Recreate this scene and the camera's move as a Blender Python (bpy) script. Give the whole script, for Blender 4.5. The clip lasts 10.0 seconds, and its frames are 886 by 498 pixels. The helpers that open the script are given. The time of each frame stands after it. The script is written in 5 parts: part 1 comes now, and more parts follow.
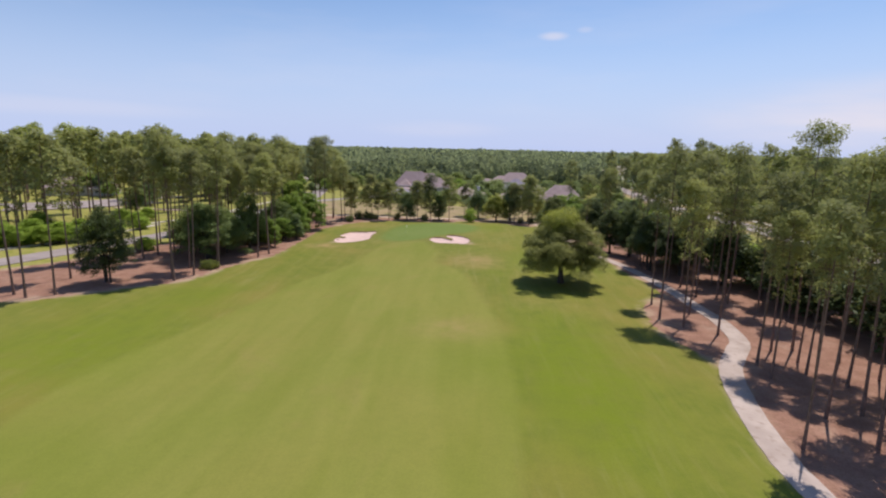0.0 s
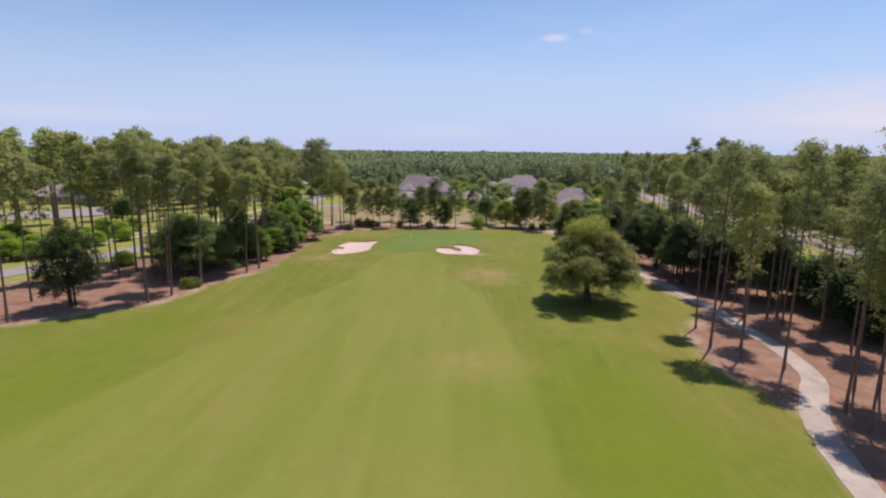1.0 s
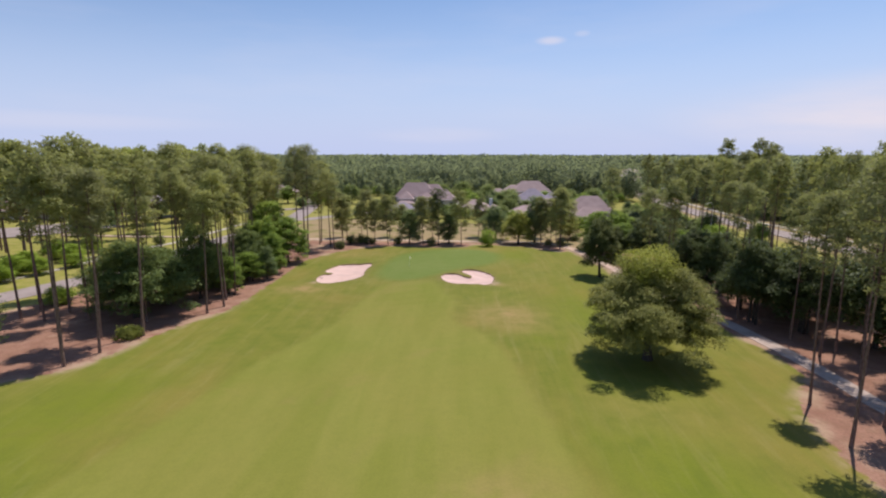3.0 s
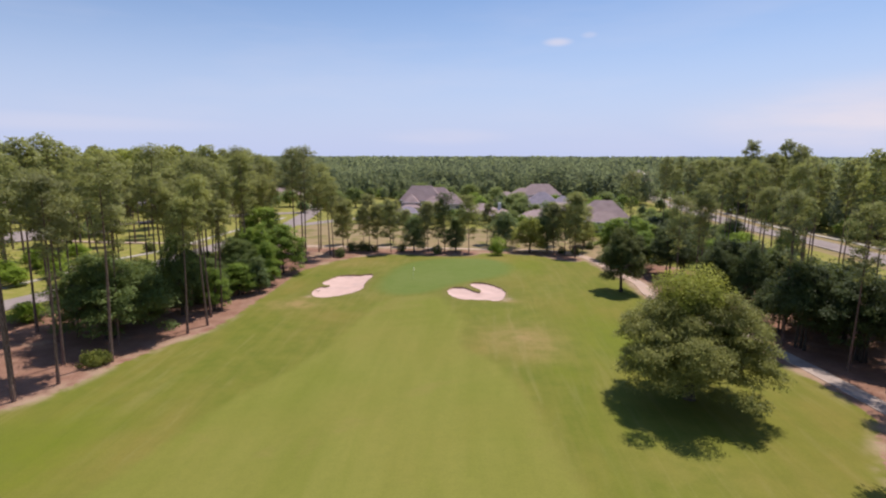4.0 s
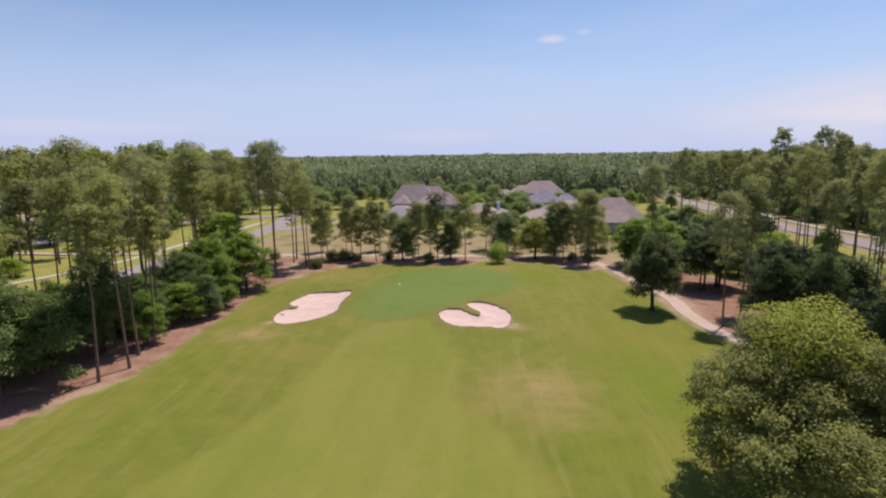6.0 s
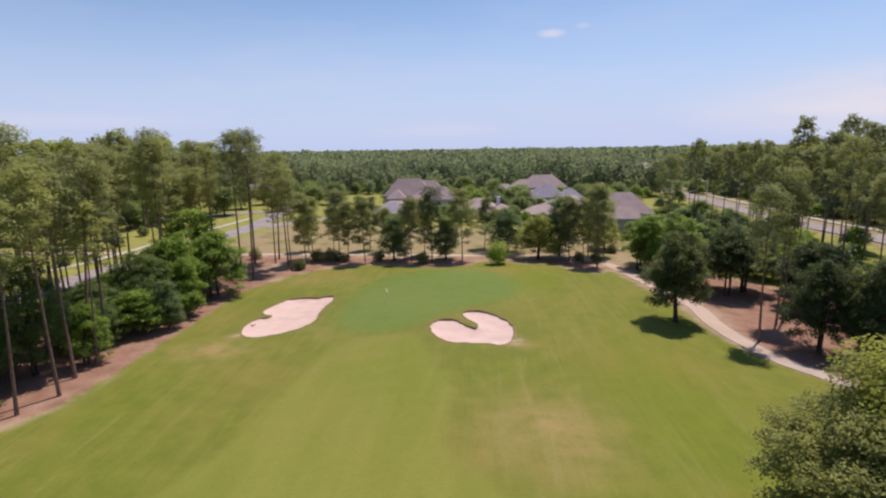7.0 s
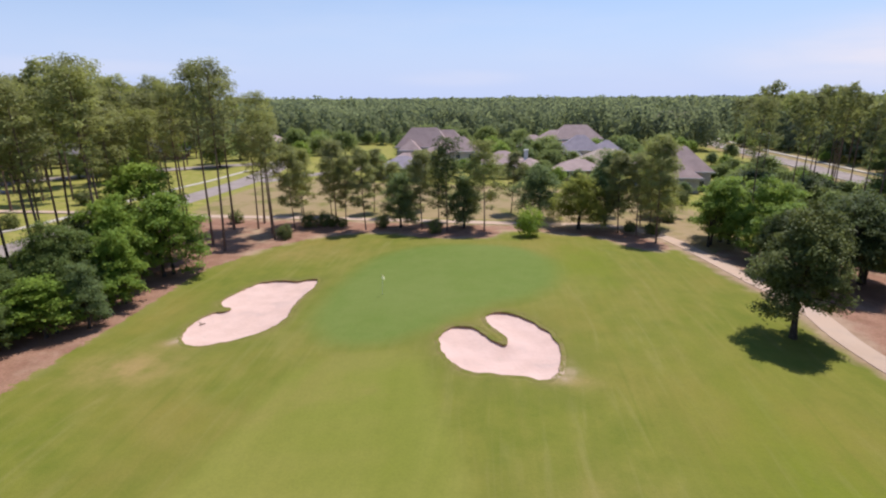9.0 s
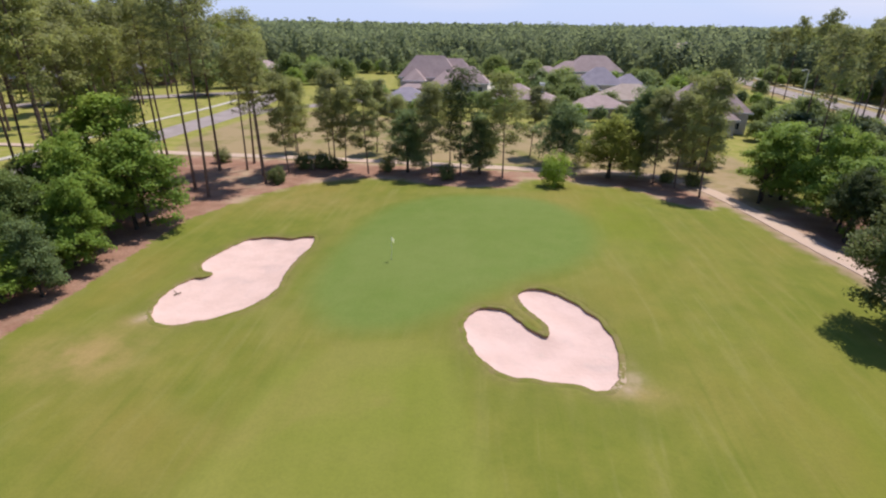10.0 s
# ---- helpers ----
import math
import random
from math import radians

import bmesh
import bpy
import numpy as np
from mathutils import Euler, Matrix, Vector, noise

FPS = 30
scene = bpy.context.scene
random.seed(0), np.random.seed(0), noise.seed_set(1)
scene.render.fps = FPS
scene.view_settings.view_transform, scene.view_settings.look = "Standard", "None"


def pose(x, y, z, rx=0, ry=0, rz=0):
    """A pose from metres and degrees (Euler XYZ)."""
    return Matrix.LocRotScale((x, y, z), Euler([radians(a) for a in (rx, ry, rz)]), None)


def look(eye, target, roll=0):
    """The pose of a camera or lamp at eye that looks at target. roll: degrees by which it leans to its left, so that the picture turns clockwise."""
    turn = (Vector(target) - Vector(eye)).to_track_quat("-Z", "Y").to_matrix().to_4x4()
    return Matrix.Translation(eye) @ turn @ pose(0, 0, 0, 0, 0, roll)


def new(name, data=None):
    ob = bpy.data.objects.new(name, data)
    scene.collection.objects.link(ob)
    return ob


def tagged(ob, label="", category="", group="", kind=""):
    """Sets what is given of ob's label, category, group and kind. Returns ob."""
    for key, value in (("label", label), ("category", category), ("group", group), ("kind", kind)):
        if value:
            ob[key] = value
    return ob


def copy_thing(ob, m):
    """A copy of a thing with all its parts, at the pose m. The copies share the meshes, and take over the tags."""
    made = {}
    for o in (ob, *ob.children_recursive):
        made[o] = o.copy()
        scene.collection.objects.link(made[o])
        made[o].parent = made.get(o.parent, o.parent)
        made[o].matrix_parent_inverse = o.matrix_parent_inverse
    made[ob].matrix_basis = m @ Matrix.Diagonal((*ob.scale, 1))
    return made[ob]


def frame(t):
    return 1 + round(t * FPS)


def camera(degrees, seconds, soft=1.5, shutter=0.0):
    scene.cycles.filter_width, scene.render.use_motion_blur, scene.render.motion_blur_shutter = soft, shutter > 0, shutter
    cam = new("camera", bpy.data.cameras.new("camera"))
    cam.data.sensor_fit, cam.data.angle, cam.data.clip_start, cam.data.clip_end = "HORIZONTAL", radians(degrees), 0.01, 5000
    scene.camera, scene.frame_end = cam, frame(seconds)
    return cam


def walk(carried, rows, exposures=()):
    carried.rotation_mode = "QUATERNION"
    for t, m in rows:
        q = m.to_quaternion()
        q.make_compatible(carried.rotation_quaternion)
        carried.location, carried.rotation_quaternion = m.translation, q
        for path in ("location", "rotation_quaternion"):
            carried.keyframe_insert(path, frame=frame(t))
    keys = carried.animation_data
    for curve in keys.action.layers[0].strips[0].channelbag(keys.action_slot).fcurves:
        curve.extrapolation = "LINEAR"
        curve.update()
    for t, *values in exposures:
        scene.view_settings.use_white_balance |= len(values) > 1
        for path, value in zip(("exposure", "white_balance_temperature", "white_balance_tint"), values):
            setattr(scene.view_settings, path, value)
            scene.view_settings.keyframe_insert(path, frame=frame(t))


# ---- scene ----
cam = camera(80.0, 10.0, soft=2.2)
PATH = [
    (0, (1.87, -10.942, 22.969), (1.788, -8.585, 22.519), 1.3),
    (0.5, (1.348, -5.442, 22.78), (1.253, -3.085, 22.337), 1),
    (1, (0.523, -0.16, 22.76), (0.427, 2.198, 22.322), 0.7),
    (1.5, (-0.068, 5.136, 22.814), (-0.161, 7.495, 22.384), 0.4),
    (2, (-0.634, 10.232, 23.05), (-0.732, 12.592, 22.622), 0.2),
    (2.5, (-1.224, 15.029, 23.296), (-1.309, 17.389, 22.87), 0.1),
    (4, (-2.042, 27.823, 23.711), (-2.162, 30.184, 23.294), 0.1),
    (4.5, (-2.082, 31.906, 23.286), (-2.208, 34.267, 22.873), 0.2),
    (5, (-2.04, 35.693, 23.08), (-2.153, 38.054, 22.669), -0.3),
    (5.5, (-1.957, 39.988, 22.93), (-2.069, 42.349, 22.513), -0.7),
    (7, (-1.4, 54.03, 21.866), (-1.506, 56.386, 21.421), -0.8),
    (7.5, (-1.126, 58.919, 21.374), (-1.241, 61.266, 20.89), -1),
    (8, (-1.093, 63.676, 21.002), (-1.217, 66.006, 20.442), -1.1),
    (8.5, (-1.432, 68.53, 20.657), (-1.564, 70.842, 20.024), -0.9),
    (9, (-2.01, 73.298, 20.515), (-2.201, 75.599, 19.858), -0.4),
    (9.5, (-3.34, 78.035, 20.204), (-3.528, 80.302, 19.438), 0.3),
    (10, (-4.772, 82.116, 20.129), (-4.942, 84.317, 19.189), 0.8),
]
walk(cam, [(t, look(eye, target, roll)) for t, eye, target, roll in PATH], [(0.0, -0.01, 6490, 11), (2.5, -0.01, 6600, 12), (4.0, -0.01, 6710, 13), (5.5, -0.02, 6670, 12), (7.0, -0.01, 6700, 12), (8.0, 0.05, 6500, 11), (10.0, 0.13, 6450, 10)])

# ---- world and sun ----
SUN_DIR = Vector((0.56, 0.82, 2.08)).normalized()      # towards the sun
SUN_EL = math.asin(SUN_DIR.z)
SUN_AZ = math.atan2(SUN_DIR.x, SUN_DIR.y)

world = bpy.data.worlds.new("sky")
scene.world = world
world.use_nodes = True
wn, wl = world.node_tree.nodes, world.node_tree.links
wn.clear()
w_out = wn.new("ShaderNodeOutputWorld")
w_bg = wn.new("ShaderNodeBackground")
w_sky = wn.new("ShaderNodeTexSky")
w_sky.sky_type = "NISHITA"
w_sky.sun_disc = False
w_sky.sun_elevation = SUN_EL
w_sky.sun_rotation = SUN_AZ
w_sky.air_density, w_sky.dust_density, w_sky.ozone_density = 1.0, 0.05, 4.0
w_bg.inputs["Strength"].default_value = 0.12
# thin high cloud
w_tc = wn.new("ShaderNodeTexCoord")
w_map = wn.new("ShaderNodeMapping")
w_map.inputs["Scale"].default_value = (1.6, 1.6, 9.0)
w_map.inputs["Location"].default_value = (0.35, 0.2, 0.1)
w_noise = wn.new("ShaderNodeTexNoise")
w_noise.inputs["Scale"].default_value = 1.3
w_noise.inputs["Detail"].default_value = 6.0
w_noise.inputs["Roughness"].default_value = 0.55
w_ramp = wn.new("ShaderNodeMapRange")
w_ramp.inputs["From Min"].default_value, w_ramp.inputs["From Max"].default_value = 0.5, 0.75
w_ramp.inputs["To Min"].default_value, w_ramp.inputs["To Max"].default_value = 0.0, 0.45
w_mix = wn.new("ShaderNodeMix")
w_mix.data_type = "RGBA"
w_mix.inputs["B"].default_value = (6.35, 6.2, 7.15, 1)
wl.new(w_tc.outputs["Generated"], w_map.inputs["Vector"])
wl.new(w_map.outputs["Vector"], w_noise.inputs["Vector"])
wl.new(w_noise.outputs["Fac"], w_ramp.inputs["Value"])


def cloud_bank(centre, spread):
    """How much of a soft bank of cloud lies in a direction."""
    sub = wn.new("ShaderNodeVectorMath")
    sub.operation = "SUBTRACT"
    sub.inputs[1].default_value = centre
    div = wn.new("ShaderNodeVectorMath")
    div.operation = "DIVIDE"
    div.inputs[1].default_value = spread
    length = wn.new("ShaderNodeVectorMath")
    length.operation = "LENGTH"
    fall = wn.new("ShaderNodeMapRange")
    fall.interpolation_type = "SMOOTHSTEP"
    for key, v in (("From Min", 1.0), ("From Max", 0.15), ("To Min", 0.0), ("To Max", 1.0)):
        fall.inputs[key].default_value = v
    wl.new(w_tc.outputs["Generated"], sub.inputs[0])
    wl.new(sub.outputs["Vector"], div.inputs[0])
    wl.new(div.outputs["Vector"], length.inputs[0])
    wl.new(length.outputs["Value"], fall.inputs["Value"])
    return fall.outputs["Result"]


def w_math(op, a, b):
    node = wn.new("ShaderNodeMath")
    node.operation = op
    for i, v in enumerate((a, b)):
        if isinstance(v, float):
            node.inputs[i].default_value = v
        else:
            wl.new(v, node.inputs[i])
    return node.outputs["Value"]


w_wisp = wn.new("ShaderNodeMapRange")
w_wisp.inputs["From Min"].default_value, w_wisp.inputs["From Max"].default_value = 0.22, 0.5
wl.new(w_noise.outputs["Fac"], w_wisp.inputs["Value"])
w_sum = w_math("MULTIPLY", w_ramp.outputs["Result"], 0.35)
for centre, spread, much in (((0.62, 0.78, 0.06), (0.36, 0.5, 0.075), 1.0), ((-0.62, 0.78, 0.05), (0.3, 0.4, 0.02), 0.28), ((-0.05, 0.99, 0.035), (0.16, 0.3, 0.02), 0.3), ((0.149, 0.970, 0.194), (0.034, 0.1, 0.010), 0.6), ((0.200, 0.957, 0.203), (0.02, 0.1, 0.008), 0.3)):
    w_sum = w_math("MAXIMUM", w_sum, w_math("MULTIPLY", w_math("MULTIPLY", cloud_bank(centre, spread), w_wisp.outputs["Result"]), much))
wl.new(w_sum, w_mix.inputs["Factor"])
w_tint = wn.new("ShaderNodeMix")
w_tint.data_type, w_tint.blend_type = "RGBA", "MULTIPLY"
w_tint.inputs["Factor"].default_value = 1.0
w_tint.inputs["B"].default_value = (0.95, 0.96, 1.02, 1)
wl.new(w_sky.outputs["Color"], w_tint.inputs["A"])
# summer haze low in the sky
w_sep = wn.new("ShaderNodeSeparateXYZ")
w_haze = wn.new("ShaderNodeMapRange")
w_haze.interpolation_type = "SMOOTHSTEP"
for key, v in (("From Min", -0.03), ("From Max", 0.31), ("To Min", 1.0), ("To Max", 0.0)):
    w_haze.inputs[key].default_value = v
w_low = wn.new("ShaderNodeMix")
w_low.data_type = "RGBA"
w_low.inputs["B"].default_value = (4.36, 5.10, 7.42, 1)
wl.new(w_tc.outputs["Generated"], w_sep.inputs["Vector"])
wl.new(w_sep.outputs["Z"], w_haze.inputs["Value"])
wl.new(w_haze.outputs["Result"], w_low.inputs["Factor"])
wl.new(w_tint.outputs["Result"], w_low.inputs["A"])
wl.new(w_low.outputs["Result"], w_mix.inputs["A"])
wl.new(w_mix.outputs["Result"], w_bg.inputs["Color"])
wl.new(w_bg.outputs["Background"], w_out.inputs["Surface"])

sun_data = bpy.data.lights.new("sun", "SUN")
sun_data.energy, sun_data.angle, sun_data.color = 4.2, radians(0.55), (1.0, 0.95, 0.87)
sun = new("sun", sun_data)
sun.rotation_mode = "QUATERNION"
sun.rotation_quaternion = SUN_DIR.to_track_quat("Z", "Y")
sun.location = (0, 60, 120)

# ---- the plan: drawn in units of K metres ----
K = 1.2


def smooth(a, b, v):
    s = np.clip((v - a) / (b - a), 0, 1)
    return s * s * (3 - 2 * s)


def height(x, y):
    """The ground's height in metres at x, y metres."""
    x, y = np.asarray(x, float) / K, np.asarray(y, float) / K
    crown = np.exp(-np.abs((x - 5) / 21) ** 3)
    mound = 1.3 + 0.35 * np.exp(-((x - 4) / 16) ** 2 - ((y - 96) / 22) ** 2)
    return K * crown * mound * (1 - 0.75 * smooth(112, 132, y))


def on_ground(px, py, lift=0.0):
    """A place on the ground from plan units."""
    x, y = px * K, py * K
    return Vector((x, y, float(height(x, y)) + lift))


def curve_through(points, step, closed=False):
    """Points in plan units -> a smooth line in metres, a vertex about every step metres."""
    p = np.array(points, float) * K
    n = len(p)
    out = []
    for i in range(n if closed else n - 1):
        if closed:
            a, b, c, d = p[(i - 1) % n], p[i], p[(i + 1) % n], p[(i + 2) % n]
        else:
            a, b, c, d = p[max(i - 1, 0)], p[i], p[i + 1], p[min(i + 2, n - 1)]
        m = max(1, int(round(np.linalg.norm(c - b) / step)))
        for s in np.arange(m) / m:
            out.append(0.5 * (2 * b + (c - a) * s + (2 * a - 5 * b + 4 * c - d) * s ** 2 + (3 * b - a - 3 * c + d) * s ** 3))
    if not closed:
        out.append(p[-1])
    return np.array(out)


def signed_distance(px, py, poly):
    """Metres from each point to the outline poly (n x 2), negative inside."""
    best = np.full(px.shape, 1e18)
    inside = np.zeros(px.shape, bool)
    for a, b in zip(poly, np.roll(poly, -1, 0)):
        ex, ey = b - a
        wx, wy = px - a[0], py - a[1]
        s = np.clip((wx * ex + wy * ey) / (ex * ex + ey * ey + 1e-12), 0, 1)
        best = np.minimum(best, (wx - ex * s) ** 2 + (wy - ey * s) ** 2)
        cross = (a[1] <= py) != (b[1] <= py)
        at_x = a[0] + (py - a[1]) * ex / (ey if abs(ey) > 1e-9 else 1e-9)
        inside ^= cross & (px < at_x)
    d = np.sqrt(best)
    return np.where(inside, -d, d)


# outlines, plan units
BUNKER_WEST = [(-23.8, 94.9), (-24.5, 96.5), (-24.7, 98.6), (-24.1, 100.2), (-23.3, 100.5), (-23.0, 101.0), (-24.2, 101.8), (-24.7, 103.0),
               (-24.2, 105.3), (-23.3, 107.6), (-21.5, 108.2), (-19.6, 108.0), (-18.0, 108.4), (-17.4, 106.6), (-17.6, 104.2), (-17.7, 101.6),
               (-17.4, 98.8), (-18.1, 96.6), (-19.5, 95.2), (-21.2, 94.3), (-22.7, 94.1)]
BUNKER_EAST = [(-4.7, 93.4), (-4.5, 94.8), (-3.9, 95.6), (-2.9, 95.8), (-2.0, 95.0), (-1.4, 93.9), (-0.8, 93.1), (-0.2, 92.8), (-0.1, 93.5),
               (-0.5, 94.5), (-1.1, 95.6), (-1.6, 96.9), (-1.2, 98.0), (0.0, 98.3), (1.3, 97.2), (2.4, 95.6), (3.0, 93.9), (3.2, 92.3),
               (3.0, 90.5), (2.5, 88.9), (1.7, 88.4), (1.0, 88.7), (-0.4, 88.9), (-2.1, 89.2), (-3.2, 89.9), (-4.1, 91.3)]
GREEN = [(-15.2, 98.0), (-15.6, 102.4), (-15.1, 108.0), (-13.2, 115.0), (-9.3, 118.8), (-3.7, 119.8), (1.8, 118.0), (5.3, 112.0), (5.0, 106.5),
         (2.7, 102.1), (-2.1, 98.6), (-5.6, 95.0), (-8.6, 93.2), (-12.2, 93.6)]
FAIRWAY = [(-22, -60), (-25, 5), (-29, 22), (-29.5, 32), (-26, 43), (-23.3, 52.8), (-21, 62), (-16.5, 72), (-14.7, 82.5), (-13.4, 90.5),
           (-8, 92.2), (-5.2, 90.5), (-4.0, 85.6), (-2.2, 80), (-2.6, 73.2), (1.1, 68), (3.8, 57), (5.8, 42), (6.0, 27.4), (5.0, 10), (4, -60)]
STRAW_WEST = [(-72, 30), (-60, 43), (-53, 49.3), (-49.8, 50.4), (-46, 53.9), (-41.3, 58), (-38.3, 60), (-36.5, 63.3), (-35.4, 68.7), (-34.2, 72.8),
              (-32.5, 77.2), (-31.4, 79.8), (-30.9, 85.5), (-30.9, 92), (-30.7, 100), (-30.9, 106), (-30.8, 112), (-29.3, 115.2), (-28.1, 118.9),
              (-25.7, 122.3), (-23, 125.2), (-18.2, 127.4), (-12.8, 127.0), (-9.8, 124.6), (-4.8, 123.4), (-0.8, 124.2), (0.9, 128.6), (5.5, 128.6),
              (7.5, 126.8), (11.2, 125.6), (13.2, 123.3), (14.6, 119.3), (17.0, 118.0), (19.0, 119.4), (19.6, 123.5), (18.2, 128.5), (15, 130.8),
              (9, 131.3), (0, 132), (-8, 133), (-16, 134), (-24, 135), (-33, 135.4), (-45, 135.4), (-49, 128), (-50.5, 115), (-52, 100), (-56, 86),
              (-62, 72), (-70, 58)]
STRAW_EAST = [(21.9, -40), (21.2, 0), (21.3, 17.8), (21.6, 22), (23.1, 29.0), (25.1, 36.0), (23.6, 41), (22.6, 46), (23.2, 50), (24.2, 54.5), (27, 58.5), (29.1, 62),
              (29.0, 68), (27.8, 74), (27.4, 80), (26.6, 84.5), (24.0, 88.5), (23.2, 92.5), (23.8, 99), (23.0, 106), (22.0, 114), (24.2, 120), (30, 122),
              (40, 112), (50, 90), (56, 60), (58, 20), (56, -40)]
DRY = [(-47, 138.5), (-31, 138), (-15, 137), (-3, 135.5), (9, 134.5), (17, 133.5), (21.5, 128), (23, 121), (29, 124), (31, 140), (27, 158),
       (10, 163), (-10, 168), (-26, 172), (-44, 176), (-49, 160)]

CART = [(22.5, -30), (21.5, 0), (21.6, 17.8), (21.9, 22), (23.4, 29), (25.6, 35.5), (28.6, 40.5), (30.6, 44), (31.6, 50), (31.4, 57), (31.2, 63), (30.6, 69),
        (29.2, 77.5), (27.3, 83.8), (24.9, 87.6), (23.9, 91.5), (23.6, 96.5), (24.2, 103), (23.0, 109), (21.9, 116), (21.3, 122), (20.3, 127), (17.8, 131),
        (14, 132.5), (9.4, 132.8), (2.6, 133.3), (-3.7, 133.8), (-8, 134.4), (-15.5, 135.5), (-23.2, 136.4), (-31, 136.8), (-40, 137.0), (-49.5, 137.3)]
ROAD_E = [(78, -20), (79, 60), (79, 120), (79, 150), (77, 175), (79, 205), (81, 235), (84, 270), (93, 325), (114, 400), (138, 489), (178, 610), (240, 800)]


def worn(line, seed):
    """An outline with the small bites and tufts of a worn turf edge."""
    t = np.roll(line, -1, 0) - np.roll(line, 1, 0)
    t /= np.linalg.norm(t, axis=1)[:, None]
    off = np.array([0.16 * noise.noise((p[0] * 0.9, p[1] * 0.9, seed)) + 0.09 * noise.noise((p[0] * 3.1, p[1] * 3.1, seed)) for p in line])
    return line + np.stack([t[:, 1], -t[:, 0]], 1) * off[:, None]


bunker_west = worn(curve_through(BUNKER_WEST, 0.22, True), 3.0)
bunker_east = worn(curve_through(BUNKER_EAST, 0.22, True), 7.0)

# ---- materials ----


class Mat:
    """A node material built step by step."""

    def __init__(self, name, rough=0.9, spec=0.3):
        self.m = bpy.data.materials.new(name)
        self.m.use_nodes = True
        self.n, self.l = self.m.node_tree.nodes, self.m.node_tree.links
        self.bsdf = self.n["Principled BSDF"]
        self.out = self.n["Material Output"]
        self.bsdf.inputs["Roughness"].default_value = rough
        self.bsdf.inputs["Specular IOR Level"].default_value = spec
        self.tc = self.n.new("ShaderNodeTexCoord")
        self.geo = self.n.new("ShaderNodeNewGeometry")

    def link(self, a, b):
        self.l.new(a, b)

    def coords(self, scale=(1, 1, 1), rot=0.0, obj=False):
        mp = self.n.new("ShaderNodeMapping")
        mp.inputs["Scale"].default_value = scale
        mp.inputs["Rotation"].default_value = (0, 0, rot)
        self.link(self.tc.outputs["Object"] if obj else self.geo.outputs["Position"], mp.inputs["Vector"])
        return mp.outputs["Vector"]

    def noise(self, scale, detail=4.0, rough=0.55, vec=None, distort=0.0):
        t = self.n.new("ShaderNodeTexNoise")
        t.inputs["Scale"].default_value, t.inputs["Detail"].default_value = scale, detail
        t.inputs["Roughness"].default_value, t.inputs["Distortion"].default_value = rough, distort
        self.link(vec if vec is not None else self.geo.outputs["Position"], t.inputs["Vector"])
        return t.outputs["Fac"]

    def span(self, value, a, b, lo=0.0, hi=1.0, smoothly=True):
        r = self.n.new("ShaderNodeMapRange")
        r.interpolation_type = "SMOOTHSTEP" if smoothly else "LINEAR"
        for key, v in (("From Min", a), ("From Max", b), ("To Min", lo), ("To Max", hi)):
            r.inputs[key].default_value = v
        self.link(value, r.inputs["Value"])
        return r.outputs["Result"]

    def math(self, op, a, b):
        m = self.n.new("ShaderNodeMath")
        m.operation = op
        for i, v in enumerate((a, b)):
            if isinstance(v, (int, float)):
                m.inputs[i].default_value = v
            else:
                self.link(v, m.inputs[i])
        return m.outputs["Value"]

    def mix(self, fac, a, b, mode="MIX"):
        m = self.n.new("ShaderNodeMix")
        m.data_type, m.blend_type = "RGBA", mode
        for key, v in (("Factor", fac), ("A", a), ("B", b)):
            if isinstance(v, tuple):
                m.inputs[key].default_value = (*v, 1)
            elif isinstance(v, (int, float)):
                m.inputs[key].default_value = v
            else:
                self.link(v, m.inputs[key])
        return m.outputs["Result"]

    def attr(self, name):
        a = self.n.new("ShaderNodeAttribute")
        a.attribute_name = name
        return a.outputs["Fac"]

    def colour(self, c):
        if isinstance(c, tuple):
            self.bsdf.inputs["Base Color"].default_value = (*c, 1)
        else:
            self.link(c, self.bsdf.inputs["Base Color"])
        return self

    def bump(self, value, strength, distance):
        b = self.n.new("ShaderNodeBump")
        b.inputs["Strength"].default_value, b.inputs["Distance"].default_value = strength, distance
        self.link(value, b.inputs["Height"])
        self.link(b.outputs["Normal"], self.bsdf.inputs["Normal"])
        return self


